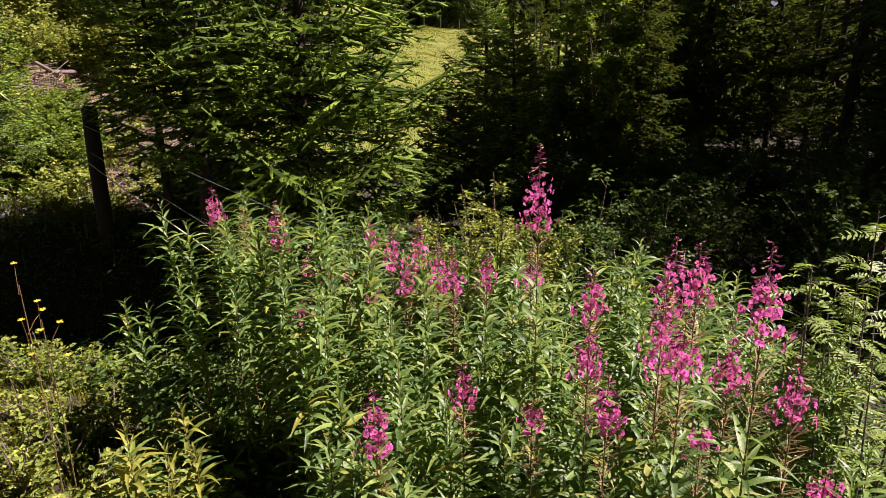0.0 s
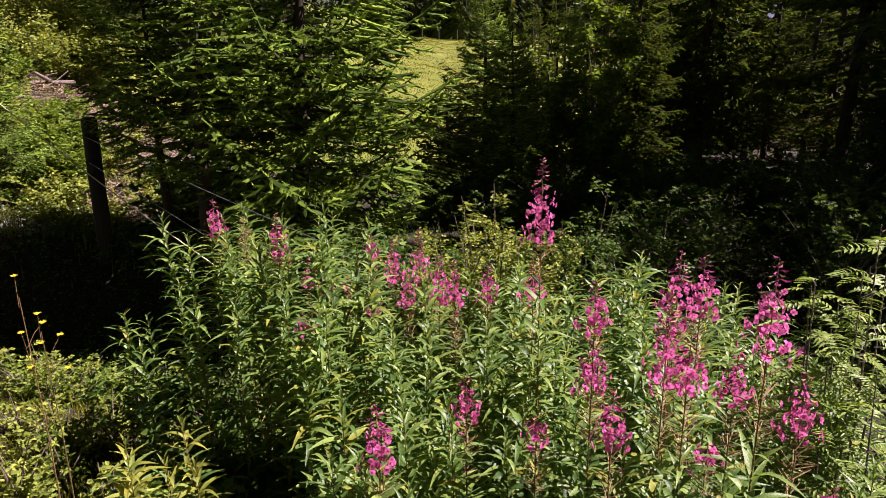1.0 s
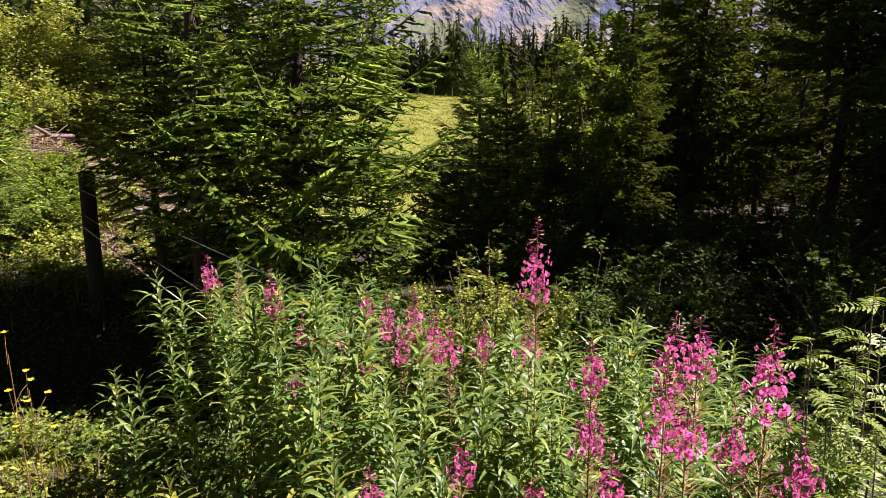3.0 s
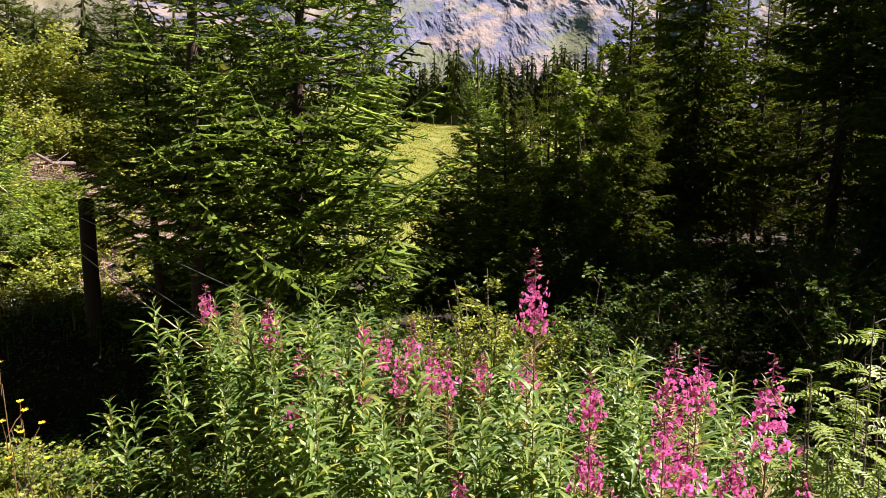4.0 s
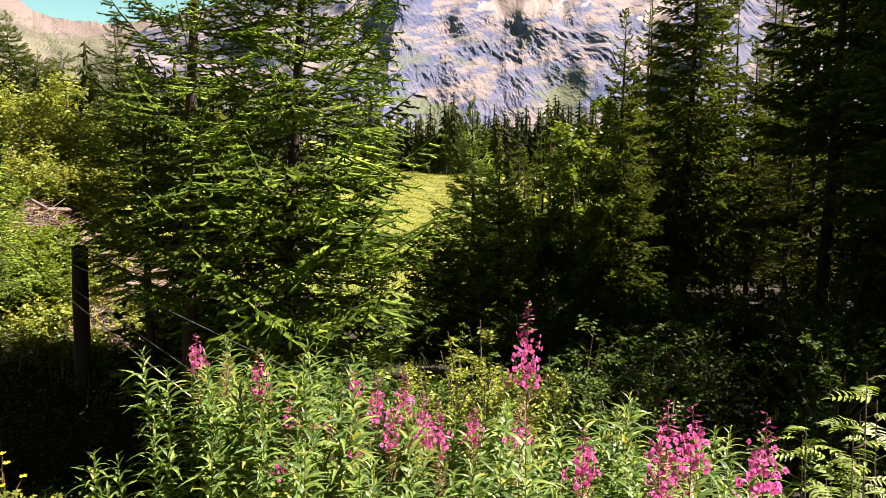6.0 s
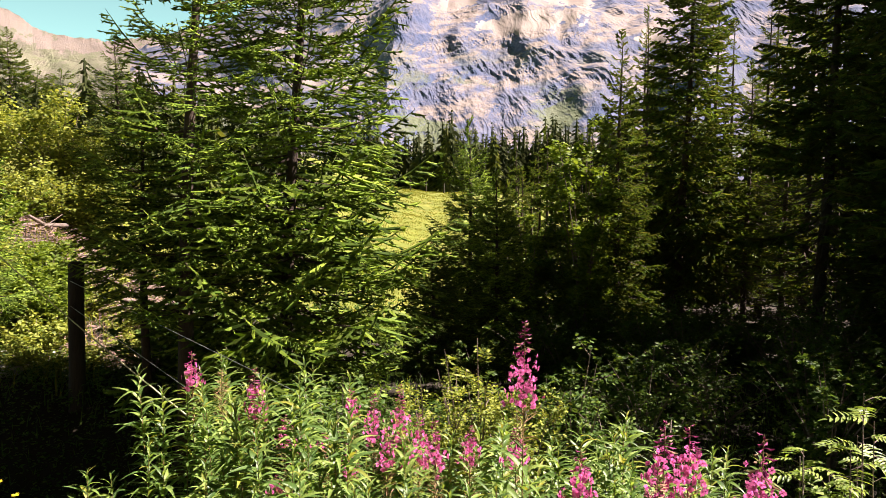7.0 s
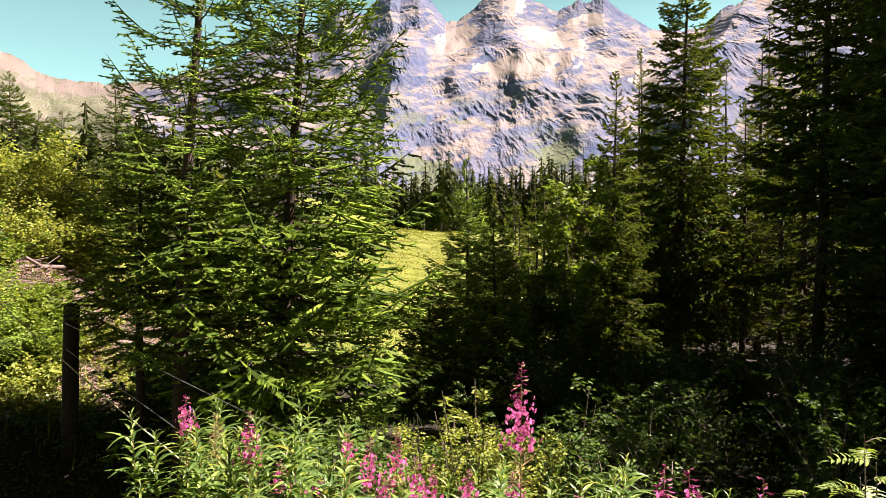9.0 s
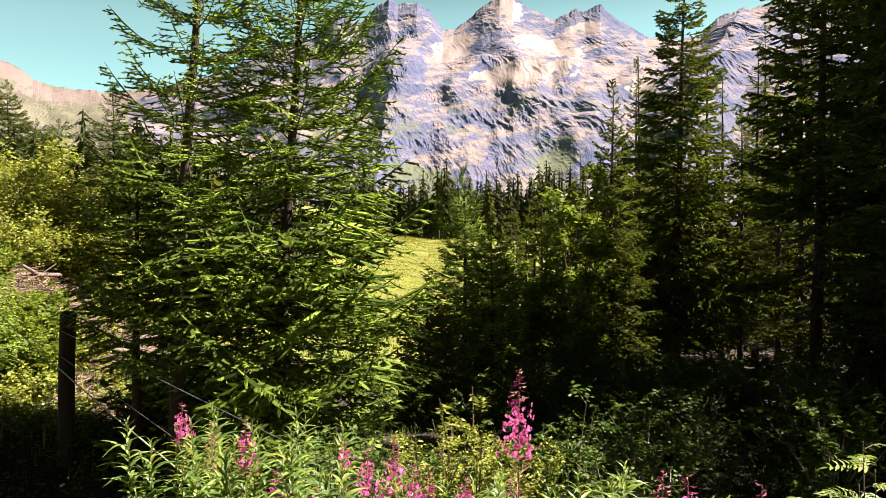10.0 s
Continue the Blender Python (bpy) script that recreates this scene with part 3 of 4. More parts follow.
spruce("low young spruce at the meadow's edge", -0.2, 9.3, 0.95, 0.7, 0.05, 14, DIM, DIM_SHORT, spacing=0.12, per=8)
spruce("bright green young spruce on the bank", -5.35, 7.6, 2.9, 0.85, 0.3, 15, FINE, FINE_SHORT, spacing=0.16, per=7)
spruce("slim shaded spruce with drooping boughs", 3.15, 13.0, 4.4, 1.05, 0.3, 7, COARSE, COARSE_SHORT, spacing=0.19, per=7)
spruce("tall dark spruce with a bare lower trunk", 4.95, 15.0, 7.6, 1.75, 1.2, 8, COARSE, COARSE_SHORT, (0.025, 0), bare_below=1.4, spacing=0.23, per=6, shape=0.7, lift=-24)
spruce("thin shaded spruce with sparse boughs", 6.85, 16.0, 4.4, 1.0, 1.0, 9, COARSE, COARSE_SHORT, bare_below=1.8, spacing=0.2)
spruce("tall spruce with bare grey lower branches", 6.45, 12.0, 8.5, 1.7, 0.8, 10, COARSE, COARSE_SHORT, (0.01, 0), bare_below=3.6, spacing=0.24, per=7, shape=0.6)
spruce("dense dark spruce at the edge of the wood", 7.6, 11.2, 14.0, 1.75, 0.5, 11, COARSE, COARSE_SHORT, spacing=0.22, per=8)
spruce("dense dark spruce at the edge of the wood", 6.3, 9.3, 14.5, 1.4, 0.3, 12, COARSE, COARSE_SHORT, spacing=0.3)
FOREST = [(1.9, 14.5, 2.2), (2.4, 17.0, 3.0), (3.9, 19.0, 3.3), (5.6, 20.0, 6.6), (7.6, 19.0, 6.0), (9.2, 18.0, 7.5), (9.6, 14.0, 7.5), (8.3, 22.0, 8.0), (10.8, 20.5, 8.5), (4.6, 24.0, 3.4), (7.2, 26.0, 8.0), (11.5, 25.0, 9.0), (3.2, 26.0, 2.6), (4.6, 31.0, 3.4), (3.9, 40.0, 3.8), (5.8, 45.0, 5.0), (5.9, 17.5, 4.6), (8.2, 17.0, 5.2), (6.7, 21.0, 5.5), (9.0, 20.0, 7.0), (7.5, 14.6, 5.6), (0.8, 14.5, 1.35), (1.3, 15.5, 1.7), (1.6, 13.2, 1.6), (1.0, 18.0, 1.5), (1.9, 18.0, 2.0), (2.2, 22.0, 2.2), (5.2, 18.4, 4.2), (8.6, 15.5, 7.0)]
for k, (x, y, top) in enumerate(FOREST):
    spruce("dark shaded spruce within the wood", x, y, top, 1.5, 0.4, 60 + k, COARSE, COARSE_SHORT, spacing=0.55, per=5, bare_below=1.0, group="wood spruces", joined=True)
# trees right of the view, added unseen to cast shade into it
for k, (x, y, top) in enumerate([(6.8, 6.9, 8.0), (5.6, 5.3, 6.3), (8.3, 9.8, 15.0), (7.8, 8.3, 13.0)]):
    spruce("unseen spruce added beside the wood to cast shade", x, y, top, 1.55, 0.4, 80 + k, COARSE, COARSE_SHORT, spacing=0.3, group="wood spruces", joined=True)
for k, (x, y, top) in enumerate([(-28.0, 45.0, 11.5), (-26.2, 45.0, 9.0), (-17.6, 32.0, 6.8), (-31, 44, 12)]):
    spruce("tall distant spruce behind the bank", x, y, top, 2.8, 0.6, 90 + k, COARSE, COARSE_SHORT, spacing=0.34, per=7, shape=0.7, group="bank spruces", joined=True)


def far_wood(name, label, spots, low, high, seed):
    """Many ragged far conifers beyond the meadow, as one body of trees."""
    rng = random.Random(seed)
    b = Build()
    for x, y in spots:
        z0 = ground_z(x, y) - 0.3
        H = rng.uniform(low, high) * (0.9 if x < 0 else 1.0)
        R = H * rng.uniform(0.14, 0.22)
        b.tube([(x, y, z0), (x, y, z0 + H * 0.2)], [0.16, 0.14], 4, 1, False)
        core = [[(x + math.cos(t) * q, y + math.sin(t) * q, z0 + H * (0.06 + 0.9 * f)) for t in (6.283 * j / 5 for j in range(5))] for f, q in ((0, R * 0.45), (0.35, R * 0.33), (0.7, R * 0.14), (1, 0.02))]
        b.grid(core, 0, True)
        tint_mat = 2 if rng.random() < 0.12 else 0
        for k in range(24):
            f = k / 24
            zt, r = z0 + H * (0.10 + 0.9 * f + rng.uniform(-0.02, 0.02)), R * (1 - f) ** 0.8 + 0.1
            for j in range(9 if f < 0.75 else 5):
                a, rr, lean_a = rng.uniform(0, 6.283), r * rng.uniform(0.7, 1.3), rng.uniform(-1.2, 1.2)
                c, q, w = math.cos(a), math.sin(a), (0.10 * r + 0.012 * H * (1 - 0.75 * f)) * rng.uniform(0.8, 1.5)
                sx, sy, sz = -q * w * math.cos(lean_a), c * w * math.cos(lean_a), w * math.sin(lean_a) * 1.4
                mx, my, mz = x + c * rr * 0.5, y + q * rr * 0.5, zt - rr * 0.22
                b.face([(x, y, zt), (mx + sx, my + sy, mz + sz), (x + c * rr, y + q * rr, zt - rr * 0.55), (mx - sx, my - sy, mz - sz)], tint_mat)
    ob = new(name, b.mesh(name, [NEEDLE_FAR, BARK, NEEDLE_DARK]))
    tagged(ob, label, "wood", kind="stuff")


rng = random.Random(5)
far_wood("far_wood", "dense dark conifer wood beyond the sunny meadow", [(rng.uniform(-22, 42), rng.uniform(108, 160)) for _ in range(300)] + [(rng.uniform(-16, 26), rng.uniform(94, 108)) for _ in range(80)] + [(rng.uniform(-16, 28), rng.uniform(98, 130)) for _ in range(170)], 9.0, 14.0, 5)
far_wood("deep_wood", "dark conifer wood standing behind the near trees", [(rng.uniform(0.25, 0.95) * y, y) for y in (rng.uniform(22, 46) for _ in range(70))], 4.5, 8, 6)
# conifers out of view on the right, added to block sun from the wood
far_wood("side_wood", "unseen conifer wood added beside the view to block sun", [(0.7 * y + rng.uniform(2.5, 10), y) for y in (rng.uniform(9, 24) for _ in range(60))], 7, 10, 8)
far_wood("side_wood", "unseen conifer wood added beside the view to block sun", [(0.68 * y + rng.uniform(1.5, 9), y) for y in (rng.uniform(13.0, 26) for _ in range(80))], 6, 9, 9)
far_wood("bank_wood", "conifers and brush on the far side of the bank", [(-rng.uniform(0.40, 0.78) * y, y) for y in (rng.uniform(26, 60) for _ in range(60))] + [(-rng.uniform(0.16, 0.5) * y, y) for y in (rng.uniform(74, 95) for _ in range(70))] + [(-rng.uniform(0.17, 0.45) * y, y) for y in (rng.uniform(18, 42) for _ in range(80))], 2.6, 5.0, 7)


# ---- leafy shrubs and herbs ----
def leaf_blade(b, base, way, up, length, width, mat=0, arch=0.35, segs=3, fold=0.18):
    """A pointed leaf with a folded midrib that arches along its length."""
    way, side = way.normalized(), way.cross(up).normalized()
    nrm = side.cross(way)
    rows = []
    for k in range(segs + 1):
        t = k / segs
        p = base + way * length * t + nrm * length * arch * (t * 0.55 - t * t)
        w = width * 0.5 * (math.sin(math.pi * min(1, 0.10 + 0.9 * t) ** 0.8) if k < segs else 0.02)
        rows.append([p - side * w + nrm * w * fold * 2, p, p + side * w + nrm * w * fold * 2])
    b.grid(rows, mat)


def small_leaf(b, base, way, length, width, mat=0):
    """A small pointed leaf, bent a little along its midrib."""
    side = way.cross(Vector((0.8 * math.sin(base.x * 911 + base.z * 517), 0.8 * math.cos(base.y * 733 + base.z * 391), 0.6))).normalized() * width * 0.5
    mid = base + way * length * 0.45
    sag = Vector((0, 0, -0.12 * length))
    b.face([base, mid + side, base + way * length + sag, mid - side], mat)


def shrub(label, x, y, height, spread, leaves, size, leaf_mat, seed, stems=9, name="shrub", category="shrub", group="shrubs", z=None, slim=0.5, start=0.2, curled=False):
    rng = random.Random(seed)
    z0 = (ground_z(x, y) if z is None else z) - 0.04
    bush = thing(name, Matrix.Translation((x, y, z0)), label, category, group)
    wood, crown, twigs = Build(), Build(), Build()
    split = name in ("shrub", "sapling", "bush") and category != "undergrowth" and group != "undergrowth"
    tips = []
    for k in range(stems):
        a, out = rng.uniform(0, 6.283), spread * math.sqrt(rng.random()) * 0.9
        h = height * rng.uniform(0.62, 1.0) * (1 - 0.25 * (out / spread) ** 2)
        bend = rng.uniform(0.5, 1.0)
        pts = [Vector((math.cos(a) * out * q ** (1.0 + bend), math.sin(a) * out * q ** (1.0 + bend), h * q)) for q in (0, 0.25, 0.5, 0.75, 1)]
        wood.tube(pts, [0.011 * height ** 0.5 * (1 - 0.8 * q) for q in (0, 0.25, 0.5, 0.75, 1)], 5, 0, False)
        if split:
            part("stem", wood.mesh("stem", [DEADWOOD]), bush)
            wood = Build()
        for j in range(7):
            q = start + (1 - start) * (j + rng.random()) / 7
            i = min(3, int(q * 4))
            p = pts[i].lerp(pts[i + 1], q * 4 - i)
            aa = rng.uniform(0, 6.283)
            ln = spread * rng.uniform(0.25, 0.55) * (1.15 - q * 0.6)
            e = p + Vector((math.cos(aa), math.sin(aa), rng.uniform(0.1, 0.9))) * ln
            if split:
                twigs.tube([p, p.lerp(e, 0.5) + Vector((0, 0, 0.03 * ln)), e], [0.004, 0.003, 0.0015], 3, 0, False)
            tips.append((p, e))
    for k in range(leaves):
        p, e = rng.choice(tips)
        q = rng.random() ** 0.6
        base = p.lerp(e, q)
        if split:
            base += Vector((rng.gauss(0, 1), rng.gauss(0, 1), rng.gauss(0, 0.8))) * 0.07 * spread
        a = rng.uniform(0, 6.283)
        way = Vector((math.cos(a), math.sin(a), rng.uniform(-0.35, 0.6)))
        if not curled:
            small_leaf(crown, base, way.normalized(), size * rng.uniform(0.7, 1.3), size * slim * rng.uniform(0.9, 1.3))
            continue
        leaf_blade(crown, base, way, Vector((0.2 * rng.uniform(-1, 1), 0.2 * rng.uniform(-1, 1), 1)), size * rng.uniform(0.6, 1.2), size * slim * rng.uniform(0.8, 1.1), 0, 0.3, 2)
    tagged(part("twig_work", (twigs if split else wood).mesh("twig_work", [DEADWOOD]), bush), kind="stuff")
    tagged(part("foliage", crown.mesh("foliage", [leaf_mat]), bush), kind="stuff")
    return bush


shrub("pale green leafy shrub under the spruce", -0.66, 4.2, 1.35, 0.42, 2600, 0.045, SHRUB_LEAF, 1, 11)
shrub("yellow-green sunlit shrub among the willowherb", -0.12, 4.1, 1.3, 0.36, 4600, 0.027, SHRUB_YELLOW, 2, 12)
shrub("yellow-green sunlit shrub among the willowherb", 0.2, 4.2, 1.45, 0.36, 4600, 0.027, SHRUB_YELLOW, 3, 12)
shrub("yellow-green sunlit shrub among the willowherb", 0.45, 4.0, 1.25, 0.34, 4200, 0.027, SHRUB_YELLOW, 21, 12)
shrub("bushy green shrub behind the willowherb", 0.75, 4.1, 1.35, 0.42, 3600, 0.034, SHRUB_LEAF, 4, 13)
shrub("young willow shrub with narrow leaves", 0.1, 4.5, 1.65, 0.22, 700, 0.05, SHRUB_YELLOW, 5, 5, slim=0.3)
shrub("shaded shrub at the edge of the wood", 1.6, 5.6, 0.9, 0.6, 900, 0.045, SHRUB_LEAF, 6, 9)
shrub("shaded shrub at the edge of the wood", 2.6, 6.6, 1.1, 0.8, 1100, 0.05, SHRUB_LEAF, 7, 10)
shrub("shaded shrub at the edge of the wood", 4.0, 8.0, 1.3, 1.0, 1300, 0.05, SHRUB_LEAF, 8, 12)
shrub("shaded shrub at the edge of the wood", 5.4, 9.4, 1.5, 1.0, 1300, 0.055, SHRUB_LEAF, 9, 12)
shrub("leafy sapling with light green leaves", 2.4, 12.2, 4.7, 1.0, 9000, 0.10, SHRUB_FRESH, 10, 12, "sapling", "tree", "saplings")
shrub("leafy sapling with mid-green leaves", 2.3, 12.6, 2.8, 0.8, 5500, 0.09, SHRUB_LEAF, 11, 12, "sapling", "tree", "saplings")
shrub("low leafy sapling with light green leaves", 1.5, 12.9, 3.2, 0.65, 4500, 0.09, SHRUB_FRESH, 22, 10, "sapling", "tree", "saplings")
shrub("large sunlit yellow-green bush on the bank", -8.0, 14.5, 2.3, 1.6, 15000, 0.09, SHRUB_YELLOW, 12, 20, "bush", "bush", "bank bushes", start=0.02)
shrub("large sunlit yellow-green bush on the bank", -10.0, 14.8, 1.5, 1.7, 12000, 0.09, SHRUB_YELLOW, 13, 20, "bush", "bush", "bank bushes", start=0.02)
shrub("large sunlit yellow-green bush on the bank", -7.0, 13.6, 1.6, 1.3, 11000, 0.085, SHRUB_YELLOW, 20, 20, "bush", "bush", "bank bushes", start=0.02)
shrub("small sunlit yellow-green bush on the bank", -7.6, 12.9, 1.1, 1.0, 5500, 0.07, SHRUB_YELLOW, 24, 16, "bush", "bush", "bank bushes", start=0.02)
shrub("bright green herb thicket on the bank", -5.5, 9.3, 0.8, 1.0, 7000, 0.065, SHRUB_FRESH, 14, 26, "herb_clump", "herbs", "bank herbs", start=0.05)
shrub("bright green herb thicket on the bank", -7.2, 10.8, 0.9, 1.0, 7000, 0.065, SHRUB_FRESH, 15, 26, "herb_clump", "herbs", "bank herbs", start=0.05)
for k, (x, y) in enumerate([(-5.2, 8.7), (-5.6, 9.9), (-6.0, 9.4), (-6.3, 10.6), (-4.9, 8.3), (-5.5, 8.5)]):
    shrub("bright green herb thicket on the bank", x, y, 0.7, 0.75, 5000, 0.06, SHRUB_FRESH, 240 + k, 24, "herb_clump", "herbs", "bank herbs", start=0.05)
for k, (x, y) in enumerate([(-3.7, 8.3), (-3.2, 8.0), (-4.2, 8.9), (-3.6, 9.4)]):
    shrub("low yellow-green herbs among the brushwood", x, y, 0.42, 0.5, 1500, 0.045, SHRUB_YELLOW, 260 + k, 14, "herb_clump", "herbs", "bank herbs", start=0.05)
for k, (x, y) in enumerate([(-4.1, 7.0), (-4.5, 7.05), (-3.95, 7.4)]):
    shrub("yellow-green herbs behind the fence post", x, y, 0.34, 0.42, 1500, 0.04, SHRUB_YELLOW, 270 + k, 14, "herb_clump", "herbs", "bank herbs", start=0.05)
shrub("yellow-green herbs behind the fence post", -4.6, 7.6, 0.5, 0.7, 4000, 0.055, SHRUB_YELLOW, 16, 24, "herb_clump", "herbs", "bank herbs", start=0.05)
shrub("yellow-green herbs behind the fence post", -5.4, 8.2, 0.5, 0.7, 4000, 0.055, SHRUB_YELLOW, 17, 24, "herb_clump", "herbs", "bank herbs", start=0.05)
shrub("yellow-green herbs below the brushwood", -5.0, 9.6, 0.6, 0.8, 4000, 0.055, SHRUB_YELLOW, 18, 24, "herb_clump", "herbs", "bank herbs", start=0.05)
shrub("small sunlit yellow-green bush on the bank", -5.9, 9.0, 1.9, 0.6, 2200, 0.05, SHRUB_YELLOW, 19, 12, "bush", "bush", "bank bushes")

rng = random.Random(55)
for k in range(70):
    y = rng.uniform(5.0, 13.5)
    x = rng.uniform(0.12, 0.68) * y if k % 5 else rng.uniform(-0.30, 0.10) * y
    if y < 7.5 and x < 0.22 * y:
        continue
    shrub("low shaded undergrowth shrub below the trees", x, y, rng.uniform(0.6, 1.3), rng.uniform(0.6, 0.9), 2000, 0.052, SHRUB_LEAF, 800 + k, 8, "shrub", "shrub", "undergrowth", start=0.05)

for k in range(12):
    x, y = rng.uniform(-1.7, 0.9), rng.uniform(4.9, 6.4)
    shrub("low shaded undergrowth shrub below the trees", x, y, rng.uniform(0.5, 0.95), rng.uniform(0.45, 0.65), 1500, 0.045, SHRUB_LEAF, 880 + k, 8, "shrub", "shrub", "undergrowth", start=0.05)

for k in range(14):
    y = rng.uniform(6.9, 9.2)
    x = -rng.uniform(0.28, 0.50) * y
    shrub("low shaded undergrowth shrub below the trees", x, y, rng.uniform(0.5, 0.85), rng.uniform(0.5, 0.7), 1100, 0.07, SHRUB_LEAF, 980 + k, 8, "shrub", "shrub", "undergrowth", start=0.03)

# brushwood on the cleared bank
rng = random.Random(77)
for k in range(110):
    x, y = rng.uniform(-7.4, -4.6), rng.uniform(9.8, 12.8)
    ln = rng.uniform(0.5, 1.8)
    b = Build()
    r = rng.uniform(0.006, 0.018) if k > 8 else 0.045
    b.tube([(-ln / 2, 0, 0), (-ln / 6, rng.uniform(-0.05, 0.05), rng.uniform(0, 0.05)), (ln / 5, rng.uniform(-0.05, 0.05), rng.uniform(0, 0.06)), (ln / 2, 0, 0)], [r, r * 0.9, r * 0.75, r * 0.5], 6)
    ob = new("cut_branch", b.mesh("cut_branch", [DEADWOOD], True))
    ob.matrix_world = Matrix.Translation((x, y, ground_z(x, y) + r * 0.6 + rng.uniform(0, 0.1))) @ pose(0, 0, 0, 0, rng.uniform(-22, 22), rng.uniform(0, 360))
    tagged(ob, "bare grey-brown cut branch lying on the bank", "branch", "cut branches")
litter = Build()
for k in range(3800):
    x, y = rng.uniform(-7.8, -4.3), rng.uniform(9.4, 13.2)
    if k >= 2600:
        x, y = rng.uniform(-4.9, -2.9), rng.uniform(7.6, 10.2)
    a, ln, z = rng.uniform(0, 6.283), rng.uniform(0.08, 0.4), ground_z(x, y) + rng.uniform(0.0, 0.10)
    d = Vector((math.cos(a), math.sin(a), rng.uniform(-0.25, 0.35))) * ln
    litter.tube([(x, y, z), Vector((x, y, z)) + d], [rng.uniform(0.004, 0.009), 0.002], 3, 0, False)
tagged(new("brushwood", litter.mesh("brushwood", [LITTER])), "tangled pinkish-brown brushwood litter on the cleared bank", "brushwood", kind="stuff")
for k in range(26):
    x, y = rng.uniform(-5.3, -4.4), rng.uniform(6.6, 7.8)
    b = Build()
    s = rng.uniform(0.05, 0.13)
    rows = [[(s * math.cos(t) * c * rng.uniform(0.8, 1.2), s * 0.8 * math.sin(t) * c * rng.uniform(0.8, 1.2), s * 0.6 * h) for t in (6.283 * j / 7 for j in range(7))] for h, c in ((-0.8, 0.5), (-0.2, 1), (0.4, 0.85), (0.8, 0.35))]
    b.grid(rows, 0, True)
    b.face(rows[-1])
    ob = new("stone", b.mesh("stone", [STONE]))
    ob.matrix_world = Matrix.Translation((x, y, ground_z(x, y) + s * 0.3)) @ pose(0, 0, 0, 0, 0, rng.uniform(0, 360))
    tagged(ob, "pale limestone rubble stone on the bank", "stone", "rubble stones")

# ---- fence ----
PX, PY = -3.52, 6.5
fence_post = thing("fence_post", Matrix.Translation((PX - 0.035, PY, ground_z(PX, PY) - 0.15)) @ pose(0, 0, 0, 0, 2.0, 0), "dark weathered round timber fence post in shade", "fence post")
ph = 0.93 - ground_z(PX, PY) + 0.15
b = Build()
b.tube([(0, 0, 0), (0.004, 0, ph * 0.35), (-0.004, 0.003, ph * 0.7), (0, 0, ph - 0.025), (0, 0, ph)], [0.076, 0.073, 0.071, 0.07, 0.052], 14)
part("shaft", b.mesh("shaft", [POST], True), fence_post)
fixings = []
for k, h in enumerate((0.17, 0.41, 0.54)):
    b = Build()
    b.tube([(0, -0.065, ph - h), (0, -0.095, ph - h)], [0.012, 0.016], 8)
    part("insulator", b.mesh("insulator", [POST]), fence_post, "small dark ring insulator")
    fixings.append(Vector((PX, PY - 0.095, 0.93 - h)))


def strand(label, pts, r, mat, sag=0.0):
    b = Build()
    line = []
    for i in range(len(pts) - 1):
        for q in range(8):
            t = q / 8
            line.append(Vector(pts[i]).lerp(Vector(pts[i + 1]), t) - Vector((0, 0, sag * 4 * t * (1 - t))))
    line.append(Vector(pts[-1]))
    b.tube(line, r, 6)
    ob = new("fence_wire", b.mesh("fence_wire", [mat], True))
    tagged(ob, label, "fence wire", "fence wires")


ENDS = [(0.05, 3.7, 0.10), (-0.5, 3.7, -0.12), (-0.75, 3.7, -0.15)]
strand("thin galvanised fence wire running into the flowers", [fixings[0], ENDS[0]], 0.0028, WIRE)
strand("thin galvanised fence wire running into the flowers", [fixings[1], ENDS[1]], 0.0022, WIRE)
strand("pale yellow fence rope fixed to the post", [(-5.4, 7.0, 1.75), fixings[2], ENDS[2]], 0.0058, TAPE, 0.02)

# ---- willowherb ----
TOP_LEAF = [Build() for _ in range(3)]
for k, b in enumerate(TOP_LEAF):
    leaf_blade(b, Vector((0, 0, 0)), Vector((1, 0, 0)), Vector((0, 0, 1)), 1.0, (0.165, 0.185, 0.15)[k], 0, (0.6, 0.95, 0.35)[k], 5, 0.22)
LEAF_MESH = [b.mesh("leaf", [LEAF], True) for b in TOP_LEAF]
LEAF_MESH_Y = [b.mesh("leaf", [LEAF_YELLOW], True) for b in TOP_LEAF]


def flower_build(seed):
    """One open flower facing +x: four petals, four narrow sepals, a pale style."""
    rng = random.Random(seed)
    b = Build()
    for k in range(4):
        a = radians(45 + 90 * k + rng.uniform(-10, 10))
        d = Vector((0.30, math.cos(a), math.sin(a))).normalized()
        s = d.cross(Vector((1, 0, 0))).normalized()
        ln = rng.uniform(0.0125, 0.0165)
        c0, c1, c2 = Vector((0.002, 0, 0)), d * ln * 0.55 + Vector((0.001, 0, 0)), d * ln + Vector((rng.uniform(-0.004, 0.003), 0, 0))
        b.grid([[c0 - s * 0.0015, c0 + s * 0.0015], [c1 - s * ln * 0.5, c1 + s * ln * 0.5], [c2 - s * ln * 0.32, c2 + s * ln * 0.32]], 0)
        a += radians(45)
        d = Vector((0.1, math.cos(a), math.sin(a))).normalized()
        s = d.cross(Vector((1, 0, 0))).normalized()
        b.face([-s * 0.0012, s * 0.0012, d * 0.013], 1)
    b.tube([(0, 0, 0), (0.012, 0, -0.004)], [0.0009, 0.0006], 3, 0, False)
    b.tube([(-0.020, 0, -0.004), (0, 0, 0)], [0.0008, 0.0014], 3, 1, False)
    return b


FLOWERS = [flower_build(k) for k in range(4)]
FLOWER_MESH = [b.mesh("flower", [PETAL, SEPAL]) for b in FLOWERS]


